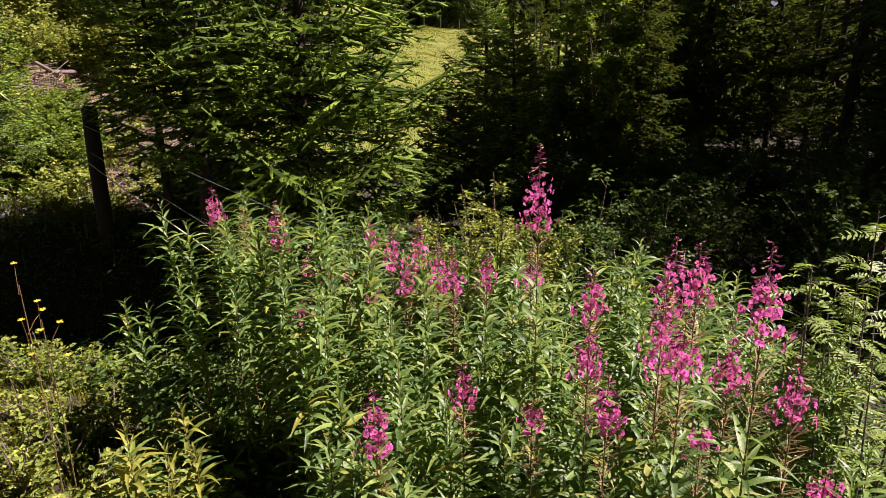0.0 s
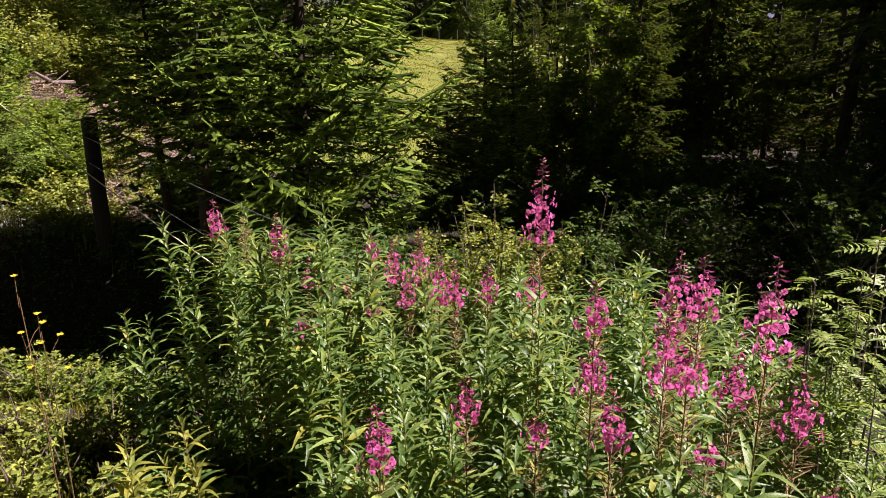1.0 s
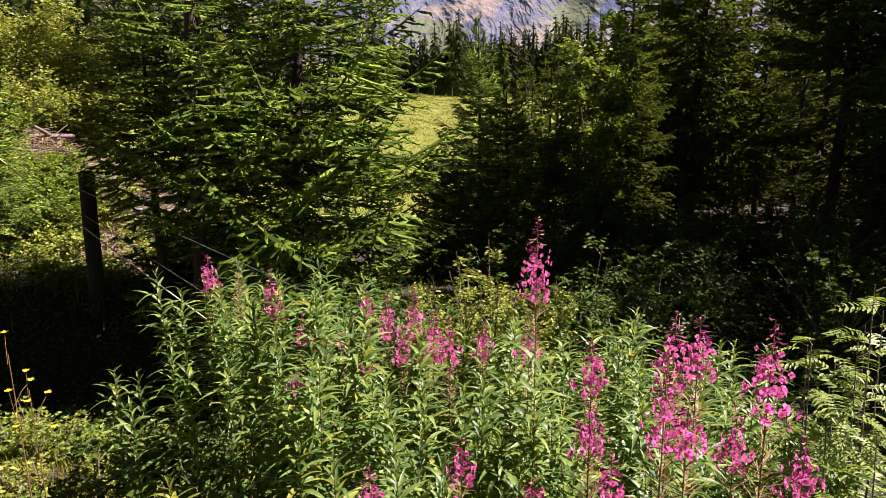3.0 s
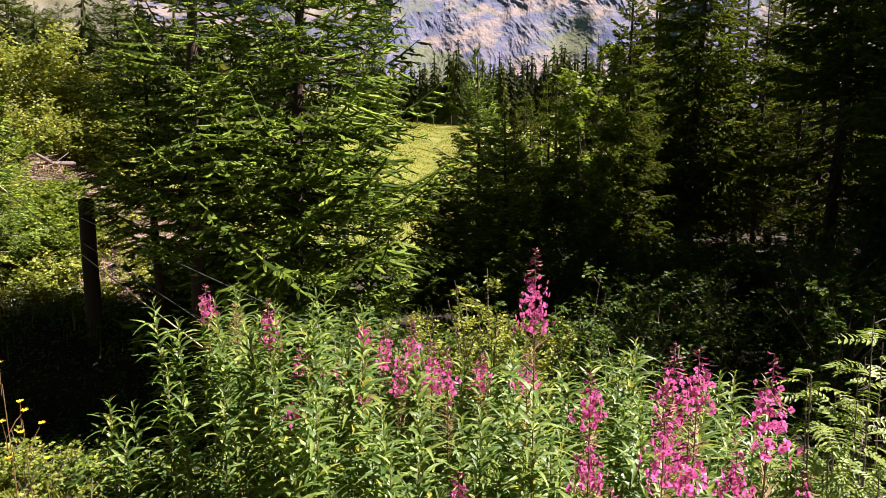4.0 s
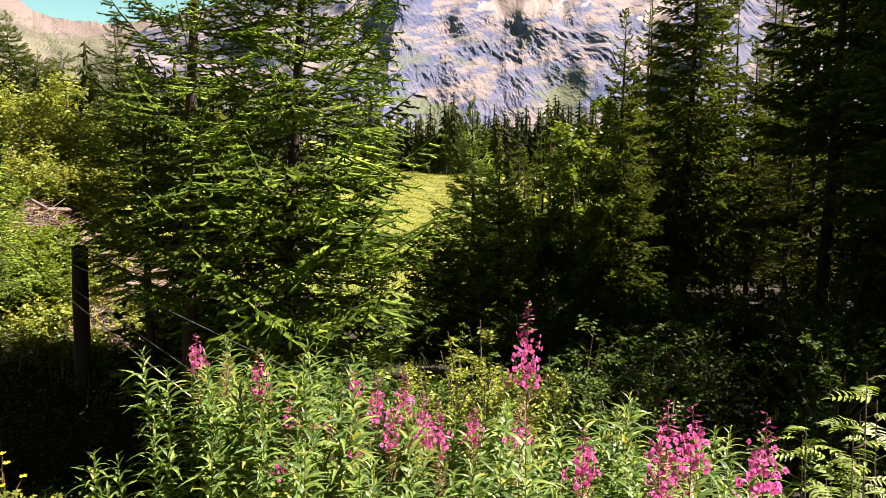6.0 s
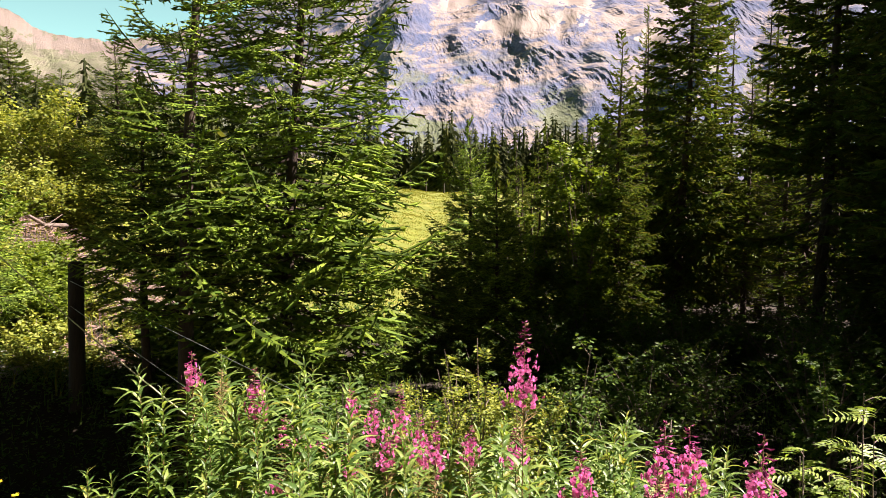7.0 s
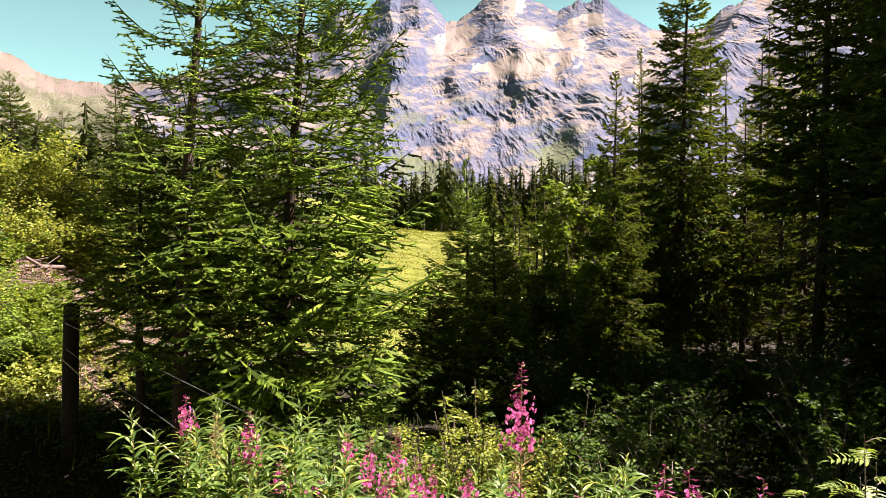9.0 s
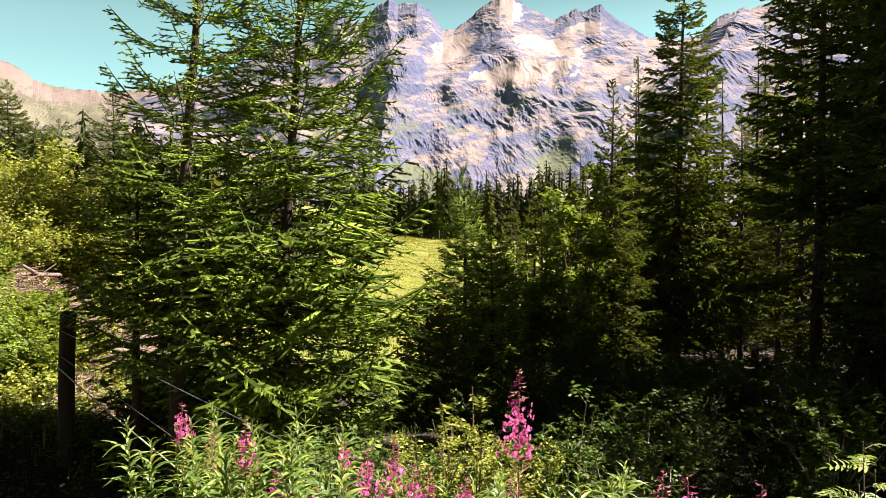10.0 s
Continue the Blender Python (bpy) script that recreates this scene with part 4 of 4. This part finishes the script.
def willowherb(x, y, tip, bloom, seed, single=False, blooming=True, dry=False, yellow=0.1, leaf_size=0.12, lean=None):
    """A stem with spiralling narrow leaves; above them seed pods, open flowers and a spire of buds."""
    rng = random.Random(seed)
    z0 = ground_z(x, y) - 0.03
    H = tip - z0
    label = "tall willowherb in magenta flower with narrow green leaves" if blooming else "willowherb gone to brown seed with narrow leaves" if dry else "leafy green willowherb shoot not in flower"
    plant = thing("willowherb", Matrix.Translation((x, y, z0)), label, "wildflower", "willowherb stand")
    lx, ly = lean or (rng.uniform(-0.05, 0.05), rng.uniform(-0.05, 0.05))

    def stem(h):
        return Vector((lx * (h - H), ly * (h - H), h))

    s0 = Build()
    s0.tube([stem(H * k / 6) for k in range(7)], [0.0045 * (1 - 0.75 * k / 6) for k in range(7)], 5, 0, False)
    part("stem", s0.mesh("stem", [STEM], True), plant)
    bud = (0.34 if blooming else 0.5 if dry else 0.0) * bloom * 1.4
    flower_top = H - bud * 0.75
    flower_low = H - bloom if blooming else flower_top
    pod_low = flower_low - (rng.uniform(0.14, 0.27) if (blooming or dry) else 0)
    if dry:
        pod_low = H - bloom * 1.6
    # leaves
    fol = Build()
    top = pod_low if (blooming or dry) else H
    h, ang = max(0.12, top - 0.85), rng.uniform(0, 360)
    while h < top:
        f = (top - h) / 0.9
        size = leaf_size * rng.uniform(0.8, 1.15) * (1 - 0.35 * f)
        if not (blooming or dry):
            size *= min(1.0, 0.28 + (top - h) * 5.5)
        elif top - h < 0.05:
            size *= 0.6
        rise = rng.uniform(18, 48) - 22 * f
        if not (blooming or dry) and top - h < 0.06:
            rise = rng.uniform(50, 75)
        m = Matrix.Translation(stem(h)) @ pose(0, 0, 0, rng.uniform(-20, 20), -rise, ang) @ Matrix.Scale(size, 4)
        k = rng.randrange(3)
        y_leaf = rng.random() < yellow + 0.25 * smooth(f, 0.55, 0.9)
        if single:
            part("leaf", (LEAF_MESH_Y if y_leaf else LEAF_MESH)[k], plant, m=m)
        else:
            fol.add(TOP_LEAF[k], m, 1 if y_leaf else 0)
        ang += 137.5 + rng.uniform(-15, 15)
        h += 0.013 * rng.uniform(0.8, 1.2) * (0.82 if not blooming else 1.0) * (1 + 1.6 * smooth(f, 0.45, 0.9))
    if not single:
        tagged(part("foliage", fol.mesh("foliage", [LEAF, LEAF_YELLOW], True), plant), kind="stuff")
    if blooming or dry:
        pods = Build()
        h = pod_low
        while h < flower_low:
            a, ln = rng.uniform(0, 6.283), rng.uniform(0.035, 0.06)
            d = Vector((math.cos(a), math.sin(a), rng.uniform(0.35, 1.0))).normalized()
            p = stem(h)
            pods.tube([p, p + d * ln * 0.3, p + d * ln], [0.0007, 0.0013, 0.0009], 3, 0, False)
            h += 0.0035
        tagged(part("seed_pod_spray", pods.mesh("seed_pod_spray", [POD]), plant, "thin reddish seed pods"), kind="stuff")
        buds = Build()
        h = flower_top - 0.01
        while h < H:
            f = (H - h) / max(bud, 0.02)
            a, ln = rng.uniform(0, 6.283), 0.009 + 0.017 * min(1, f)
            d = Vector((math.cos(a), math.sin(a), -0.5 + 0.9 * (1 - min(1, f)))).normalized()
            p = stem(h)
            e = p + d * (0.004 + 0.012 * min(1, f))
            buds.tube([p, e, e + d * ln * 0.5 + Vector((0, 0, -0.003)), e + d * ln], [0.0006, 0.0012, 0.0028, 0.0005], 4, 1 if (dry or rng.random() < 0.35) else 0, False)
            h += 0.0036
        tagged(part("bud_spire", buds.mesh("bud_spire", [SEPAL, POD]), plant, "tapering spire of dark buds" if blooming else "dry brown seed spire"), kind="stuff")
    if blooming:
        h, ang = flower_low, rng.uniform(0, 360)
        while h < flower_top:
            f = (h - flower_low) / max(0.02, flower_top - flower_low)
            m = Matrix.Translation(stem(h)) @ pose(0, 0, 0, 0, rng.uniform(-25, 10), ang) @ Matrix.Translation((rng.uniform(0.014, 0.054) * (0.85 + 1.7 * bloom) * (1 - 0.5 * f), 0, 0)) @ pose(0, 0, 0, rng.uniform(0, 90), rng.uniform(0, 30), rng.uniform(-30, 30)) @ Matrix.Scale(rng.uniform(0.55, 0.88) * (1 - 0.3 * f), 4)
            k = rng.randrange(4)
            if rng.random() > 0.2 * f:
                part("flower", FLOWER_MESH[k], plant, m=m)
            ang += 137.5 + rng.uniform(-20, 20)
            h += 0.0022
    return plant


# x, y, height of the tip, length of the flowering part
BACK = [(-1.13, 3.0, 0.92, 0.16), (-0.77, 2.7, 0.93, 0.20), (-0.77, 3.2, 0.58, 0.16), (-0.64, 3.0, 0.60, 0.14), (-0.58, 3.2, 0.50, 0.10), (-0.47, 3.3, 0.67, 0.13), (-0.40, 2.7, 0.63, 0.16), (-0.33, 3.0, 0.74, 0.22), (-0.22, 3.1, 0.75, 0.29), (-0.25, 2.8, 0.65, 0.17), (-0.12, 2.8, 0.72, 0.22), (-0.05, 2.6, 0.76, 0.20), (0.09, 2.8, 0.67, 0.17), (-0.64, 2.5, 0.58, 0.08)]
NEAR = [(0.23, 2.1, 1.24, 0.26), (0.23, 2.3, 0.84, 0.15), (0.35, 1.8, 0.95, 0.15), (0.30, 1.55, 0.89, 0.14), (0.32, 1.4, 0.84, 0.15), (0.54, 1.7, 1.07, 0.22), (0.62, 1.75, 1.04, 0.18), (0.46, 1.5, 1.00, 0.20), (0.48, 1.4, 0.97, 0.14), (0.60, 1.3, 1.18, 0.21), (0.65, 1.55, 0.85, 0.13), (0.74, 1.4, 0.88, 0.17), (0.69, 1.15, 0.76, 0.08), (-0.23, 1.5, 0.75, 0.18), (-0.01, 1.75, 0.69, 0.14), (0.16, 1.5, 0.71, 0.07), (0.54, 1.4, 0.70, 0.06)]
for k, (x, y, tip, bloom) in enumerate(BACK):
    willowherb(x, y, tip, bloom, 100 + k, lean=(0.0, 0.0))
for k, (x, y, tip, bloom) in enumerate(NEAR):
    willowherb(x, y, tip, bloom, 200 + k, single=True, lean=(0.0, 0.0))
for k, (x, y, tip) in enumerate([(-1.0, 3.0, 0.84), (0.50, 1.62, 0.98)]):
    willowherb(x, y, tip, 0.15, 300 + k, blooming=False, dry=True)
# leafy shoots that fill the stand, lower towards its edges
rng = random.Random(9)
made = 0
while made < 225:
    y = rng.uniform(1.1, 3.6)
    x = rng.uniform(-min(1.2, 0.37 * y - 0.20 + 0.25 * smooth(y, 2.3, 2.9)), min(1.5, 0.30 + 0.50 * y))
    tip = lerp_table([(1.1, 0.42), (1.5, 0.54), (2.0, 0.58), (2.6, 0.60), (3.1, 0.56), (3.5, 0.42)], y) + rng.uniform(-0.22, 0.08)
    if x < -0.35:
        tip += 0.25 * smooth(y, 2.0, 2.8)
    if x > 0.9:
        tip -= 0.15
    willowherb(x, y, tip, 0.1, 400 + made, blooming=False, yellow=0.08, leaf_size=0.132)
    made += 1
for k, (x, y, tip) in enumerate([(-1.30, 2.85, 0.88), (-1.45, 2.7, 0.50), (-1.22, 2.75, 0.60), (-1.0, 2.8, 0.72), (-0.9, 2.5, 0.62), (-1.2, 2.85, 0.80), (-1.15, 3.0, 0.82), (-1.28, 2.95, 0.70), (-1.38, 2.75, 0.46), (-1.35, 2.6, 0.40), (-1.52, 2.85, 0.36), (-1.1, 2.6, 0.60), (-1.05, 2.9, 0.78)]):
    willowherb(x, y, tip, 0.1, 700 + k, blooming=False, yellow=0.05)


# ---- rowan saplings ----
def rowan(x, y, top, seed, fronds, spread):
    rng = random.Random(seed)
    z0 = ground_z(x, y) - 0.03
    H = top - z0
    tree = thing("rowan_sapling", Matrix.Translation((x, y, z0)), "young rowan sapling with feathery pinnate leaves", "sapling", "rowan saplings")
    b = Build()
    b.tube([(0, 0, 0), (0.02, 0, H * 0.5), (0, 0.01, H)], [0.006, 0.004, 0.0015], 6)
    part("stem", b.mesh("stem", [DEADWOOD], True), tree)
    for k in range(fronds):
        f = (k + 0.5) / fronds
        a = 137.5 * k + rng.uniform(-25, 25)
        ln = spread * rng.uniform(0.75, 1.1)
        h = H * (0.35 + 0.65 * f)
        d = Build()
        pts = [Vector((ln * q, 0, ln * (0.55 * q - 0.75 * q * q))) for q in (0, 0.25, 0.5, 0.75, 1)]
        d.tube(pts, [0.0018, 0.0016, 0.0013, 0.001, 0.0007], 3, 1, False)
        for j in range(7):
            q = 0.28 + 0.66 * j / 6
            p = Vector((ln * q, 0, ln * (0.55 * q - 0.75 * q * q)))
            for s in (-1, 1):
                leaf_blade(d, p, Vector((0.45, s, rng.uniform(-0.25, 0.1))), Vector((0, 0, 1)), ln * 0.30 * (1 - 0.5 * abs(q - 0.55)), ln * 0.085, 0, 0.2, 3)
        leaf_blade(d, pts[-1], Vector((1, 0, -0.6)), Vector((0, 0, 1)), ln * 0.24, ln * 0.08, 0, 0.2, 3)
        part("leaf", d.mesh("leaf", [ROWAN, DEADWOOD]), tree, m=Matrix.Translation((0, 0, h)) @ pose(0, 0, 0, rng.uniform(-15, 15), rng.uniform(-25, 15), a))
    return tree


for k, (x, y, top, fronds, spread) in enumerate([(1.28, 2.1, 1.02, 22, 0.12), (1.12, 2.0, 0.72, 16, 0.12), (1.22, 1.9, 0.62, 16, 0.12), (1.3, 2.3, 0.70, 16, 0.12), (1.42, 2.1, 0.66, 16, 0.12), (1.45, 2.4, 0.78, 16, 0.13), (1.15, 2.3, 0.52, 16, 0.12), (1.05, 2.0, 0.88, 20, 0.13), (1.12, 2.15, 0.80, 18, 0.13), (1.22, 2.05, 0.86, 20, 0.14), (1.38, 2.2, 0.90, 18, 0.13)]):
    rowan(x, y, top, 1 + k, fronds, spread)


# ---- grass and low herbs ----
def grass_field(name, label, n, x0, x1, y0, y1, height, width, seed, mat, keep=None):
    rng = random.Random(seed)
    b = Build()
    for _ in range(n):
        x, y = rng.uniform(x0, x1), rng.uniform(y0, y1)
        if keep and not keep(x, y):
            continue
        z = ground_z(x, y) - 0.01
        h, a = height * rng.uniform(0.5, 1.3), rng.uniform(0, 6.283)
        c, s = math.cos(a), math.sin(a)
        bend = h * rng.uniform(0.15, 0.8)
        w = width * rng.uniform(0.7, 1.3)
        px, py = -s * w * 0.5, c * w * 0.5
        m = (x + c * bend * 0.35, y + s * bend * 0.35, z + h * 0.6)
        b.face([(x - px, y - py, z), (x + px, y + py, z), (m[0] + px * 0.8, m[1] + py * 0.8, m[2]), (m[0] - px * 0.8, m[1] - py * 0.8, m[2])])
        b.face([(m[0] - px * 0.8, m[1] - py * 0.8, m[2]), (m[0] + px * 0.8, m[1] + py * 0.8, m[2]), (x + c * bend, y + s * bend, z + h)])
    ob = new(name, b.mesh(name, [mat]))
    tagged(ob, label, "grass", kind="stuff")


grass_field("grass", "tufted sunlit yellow-green grass beside the willowherb", 15000, -3.2, -0.9, 1.2, 4.2, 0.07, 0.006, 1, GRASS)
# shrub-leaf colour darkens this grass, standing in for shade under the trees
grass_field("grass", "rough grass and weeds under the trees", 8000, -5.0, 7.0, 4.0, 10.0, 0.16, 0.010, 2, SHRUB_LEAF)
grass_field("grass", "rough grass on the cleared bank", 9000, -11.0, -3.6, 6.5, 16.0, 0.22, 0.012, 3, GRASS)
grass_field("grass", "long sunlit grass on the rising meadow", 42000, -7.0, 2.0, 13.0, 74.0, 0.09, 0.024, 4, GRASS)
rng = random.Random(31)
for k in range(80):
    x, y = rng.uniform(-2.6, -1.0), rng.uniform(1.5, 3.9)
    shrub("low sunlit yellow-green weeds in the grass", x, y, rng.uniform(0.2, 0.42), 0.20, 420, 0.028, rng.choice([SHRUB_YELLOW, SHRUB_FRESH, SHRUB_YELLOW, SHRUB_YELLOW]), 500 + k, 7, "weed_clump", "weeds", "weed clumps", start=0.05)
for k in range(14):
    x, y = rng.uniform(-1.35, -0.75), rng.uniform(2.2, 3.3)
    shrub("dark green leafy weeds beside the willowherb", x, y, rng.uniform(0.35, 0.6), 0.22, 420, 0.05, SHRUB_LEAF, 560 + k, 8, "weed_clump", "weeds", "weed clumps", start=0.05)
for k in range(40):
    y = rng.uniform(1.4, 3.5)
    x = rng.uniform(-0.35 * y - 0.1, 0.9)
    shrub("low dark green growth between the willowherb stems", x, y, rng.uniform(0.2, 0.42), 0.26, 260, 0.055, SHRUB_LEAF, 900 + k, 5, "weed_clump", "weeds", "weed clumps", start=0.05)
for k in range(14):
    x, y = rng.uniform(-2.4, -1.0), rng.uniform(3.2, 3.8)
    shrub("low dark green weeds in the shade", x, y, rng.uniform(0.15, 0.35), 0.32, 420, 0.05, SHRUB_LEAF, 950 + k, 6, "weed_clump", "weeds", "weed clumps", start=0.05)
for k in range(26):
    x, y = rng.uniform(0.85, 1.9), rng.uniform(1.3, 3.4)
    shrub("dark green leafy weeds beside the willowherb", x, y, rng.uniform(0.25, 0.55), 0.24, 360, 0.045, SHRUB_LEAF, 680 + k, 7, "weed_clump", "weeds", "weed clumps", start=0.05)
for k, (x, y, tip) in enumerate([(-1.12, 1.95, 0.28), (-1.05, 2.05, 0.22), (-0.98, 1.9, 0.15), (-1.2, 2.1, 0.2), (-0.92, 2.0, 0.24), (-1.02, 2.15, 0.32), (-1.15, 2.0, 0.33)]):
    willowherb(x, y, tip, 0.1, 720 + k, blooming=False, yellow=0.85, leaf_size=0.125)


def hawkbit(x, y, tip, seed):
    """A thin branching stalk with yellow flower heads."""
    rng = random.Random(seed)
    z0 = ground_z(x, y) - 0.02
    H = tip - z0
    plant = thing("yellow_wildflower", Matrix.Translation((x, y, z0)), "thin branching stalk with small yellow flower heads", "wildflower", "yellow wildflowers")
    b = Build()
    b.tube([(0, 0, 0), (0.01, 0, H * 0.5), (0, 0.01, H * 0.93)], [0.003, 0.0022, 0.0014], 5)
    part("stalk", b.mesh("stalk", [STEM]), plant)
    for k in range(4):
        a, h = rng.uniform(0, 6.283), H * rng.uniform(0.55, 0.9)
        e = Vector((math.cos(a) * 0.07, math.sin(a) * 0.07, min(H, h + rng.uniform(0.06, 0.14))))
        if k == 0:
            h, e = H * 0.9, Vector((0.0, 0.01, H))
        b = Build()
        b.tube([(0, 0, h), (Vector((0, 0, h)) + e) * 0.5 + Vector((0, 0, 0.01)), e], [0.0014, 0.0012, 0.001], 4)
        twig = part("side_stalk", b.mesh("side_stalk", [STEM]), plant)
        b = Build()
        for j in range(14):
            t = 6.283 * j / 14
            d, s = Vector((math.cos(t), math.sin(t), rng.uniform(0.1, 0.5))), Vector((-math.sin(t), math.cos(t), 0))
            b.face([e, e + d * 0.008 - s * 0.0022, e + d * 0.014, e + d * 0.008 + s * 0.0022])
        part("flower_head", b.mesh("flower_head", [YELLOW]), twig, "small yellow flower head")


for k, (x, y, tip) in enumerate([(-1.55, 2.2, 0.84), (-1.53, 2.25, 0.68)]):
    hawkbit(x, y, tip, 40 + k)

# small stock fence along the top of the meadow
for k, (x, y) in enumerate([(-4.85, 50.0), (-3.75, 70.0), (-2.2, 71.0), (-0.4, 72.0)]):
    b = Build()
    b.tube([(0, 0, -0.3), (0, 0, 1.0), (0, 0, 1.06)], [0.07, 0.065, 0.045], 8)
    ob = new("fence_post", b.mesh("fence_post", [POST], True))
    ob.matrix_world = Matrix.Translation((x, y, ground_z(x, y)))
    tagged(ob, "small far timber fence post on the meadow", "fence post", "meadow fence posts")


def ground_cover():
    """Small leaves of low herbs that hide the soil under and round the willowherb."""
    rng = random.Random(3)
    b = Build()
    for k in range(52000):
        y = rng.uniform(1.0, 7.5)
        x = rng.uniform(-0.75, 0.80) * y - 0.3
        if k % 3 == 0:
            x, y = rng.uniform(-4.6, 1.6), rng.uniform(3.9, 7.6)
        if x < -0.8 - 0.1 * y and y < 4.0:
            continue
        p = Vector((x, y, ground_z(x, y) + rng.uniform(0.01, 0.17)))
        a = rng.uniform(0, 6.283)
        small_leaf(b, p, Vector((math.cos(a), math.sin(a), rng.uniform(-0.2, 0.7))).normalized(), rng.uniform(0.025, 0.06), rng.uniform(0.013, 0.028))
    tagged(new("ground_cover", b.mesh("ground_cover", [SHRUB_LEAF])), "low dark green herb leaves covering the soil", "herbs", kind="stuff")


ground_cover()

# thin marker pole on the bank
x, y = -9.18, 15.0
pole = thing("marker_pole", Matrix.Translation((x, y, ground_z(x, y) - 0.2)), "thin grey marker pole with a white cap", "marker pole")
b = Build()
b.tube([(0, 0, 0), (0, 0, 2.75 - ground_z(x, y) + 0.2)], [0.03, 0.026], 8)
part("shaft", b.mesh("shaft", [DEADWOOD], True), pole)
b = Build()
top = 2.75 - ground_z(x, y) + 0.2
b.tube([(0, 0, top - 0.32), (0, 0, top - 0.02), (0, 0, top)], [0.055, 0.055, 0.035], 10)
part("cap", b.mesh("cap", [STONE], True), pole, "whitish cap")
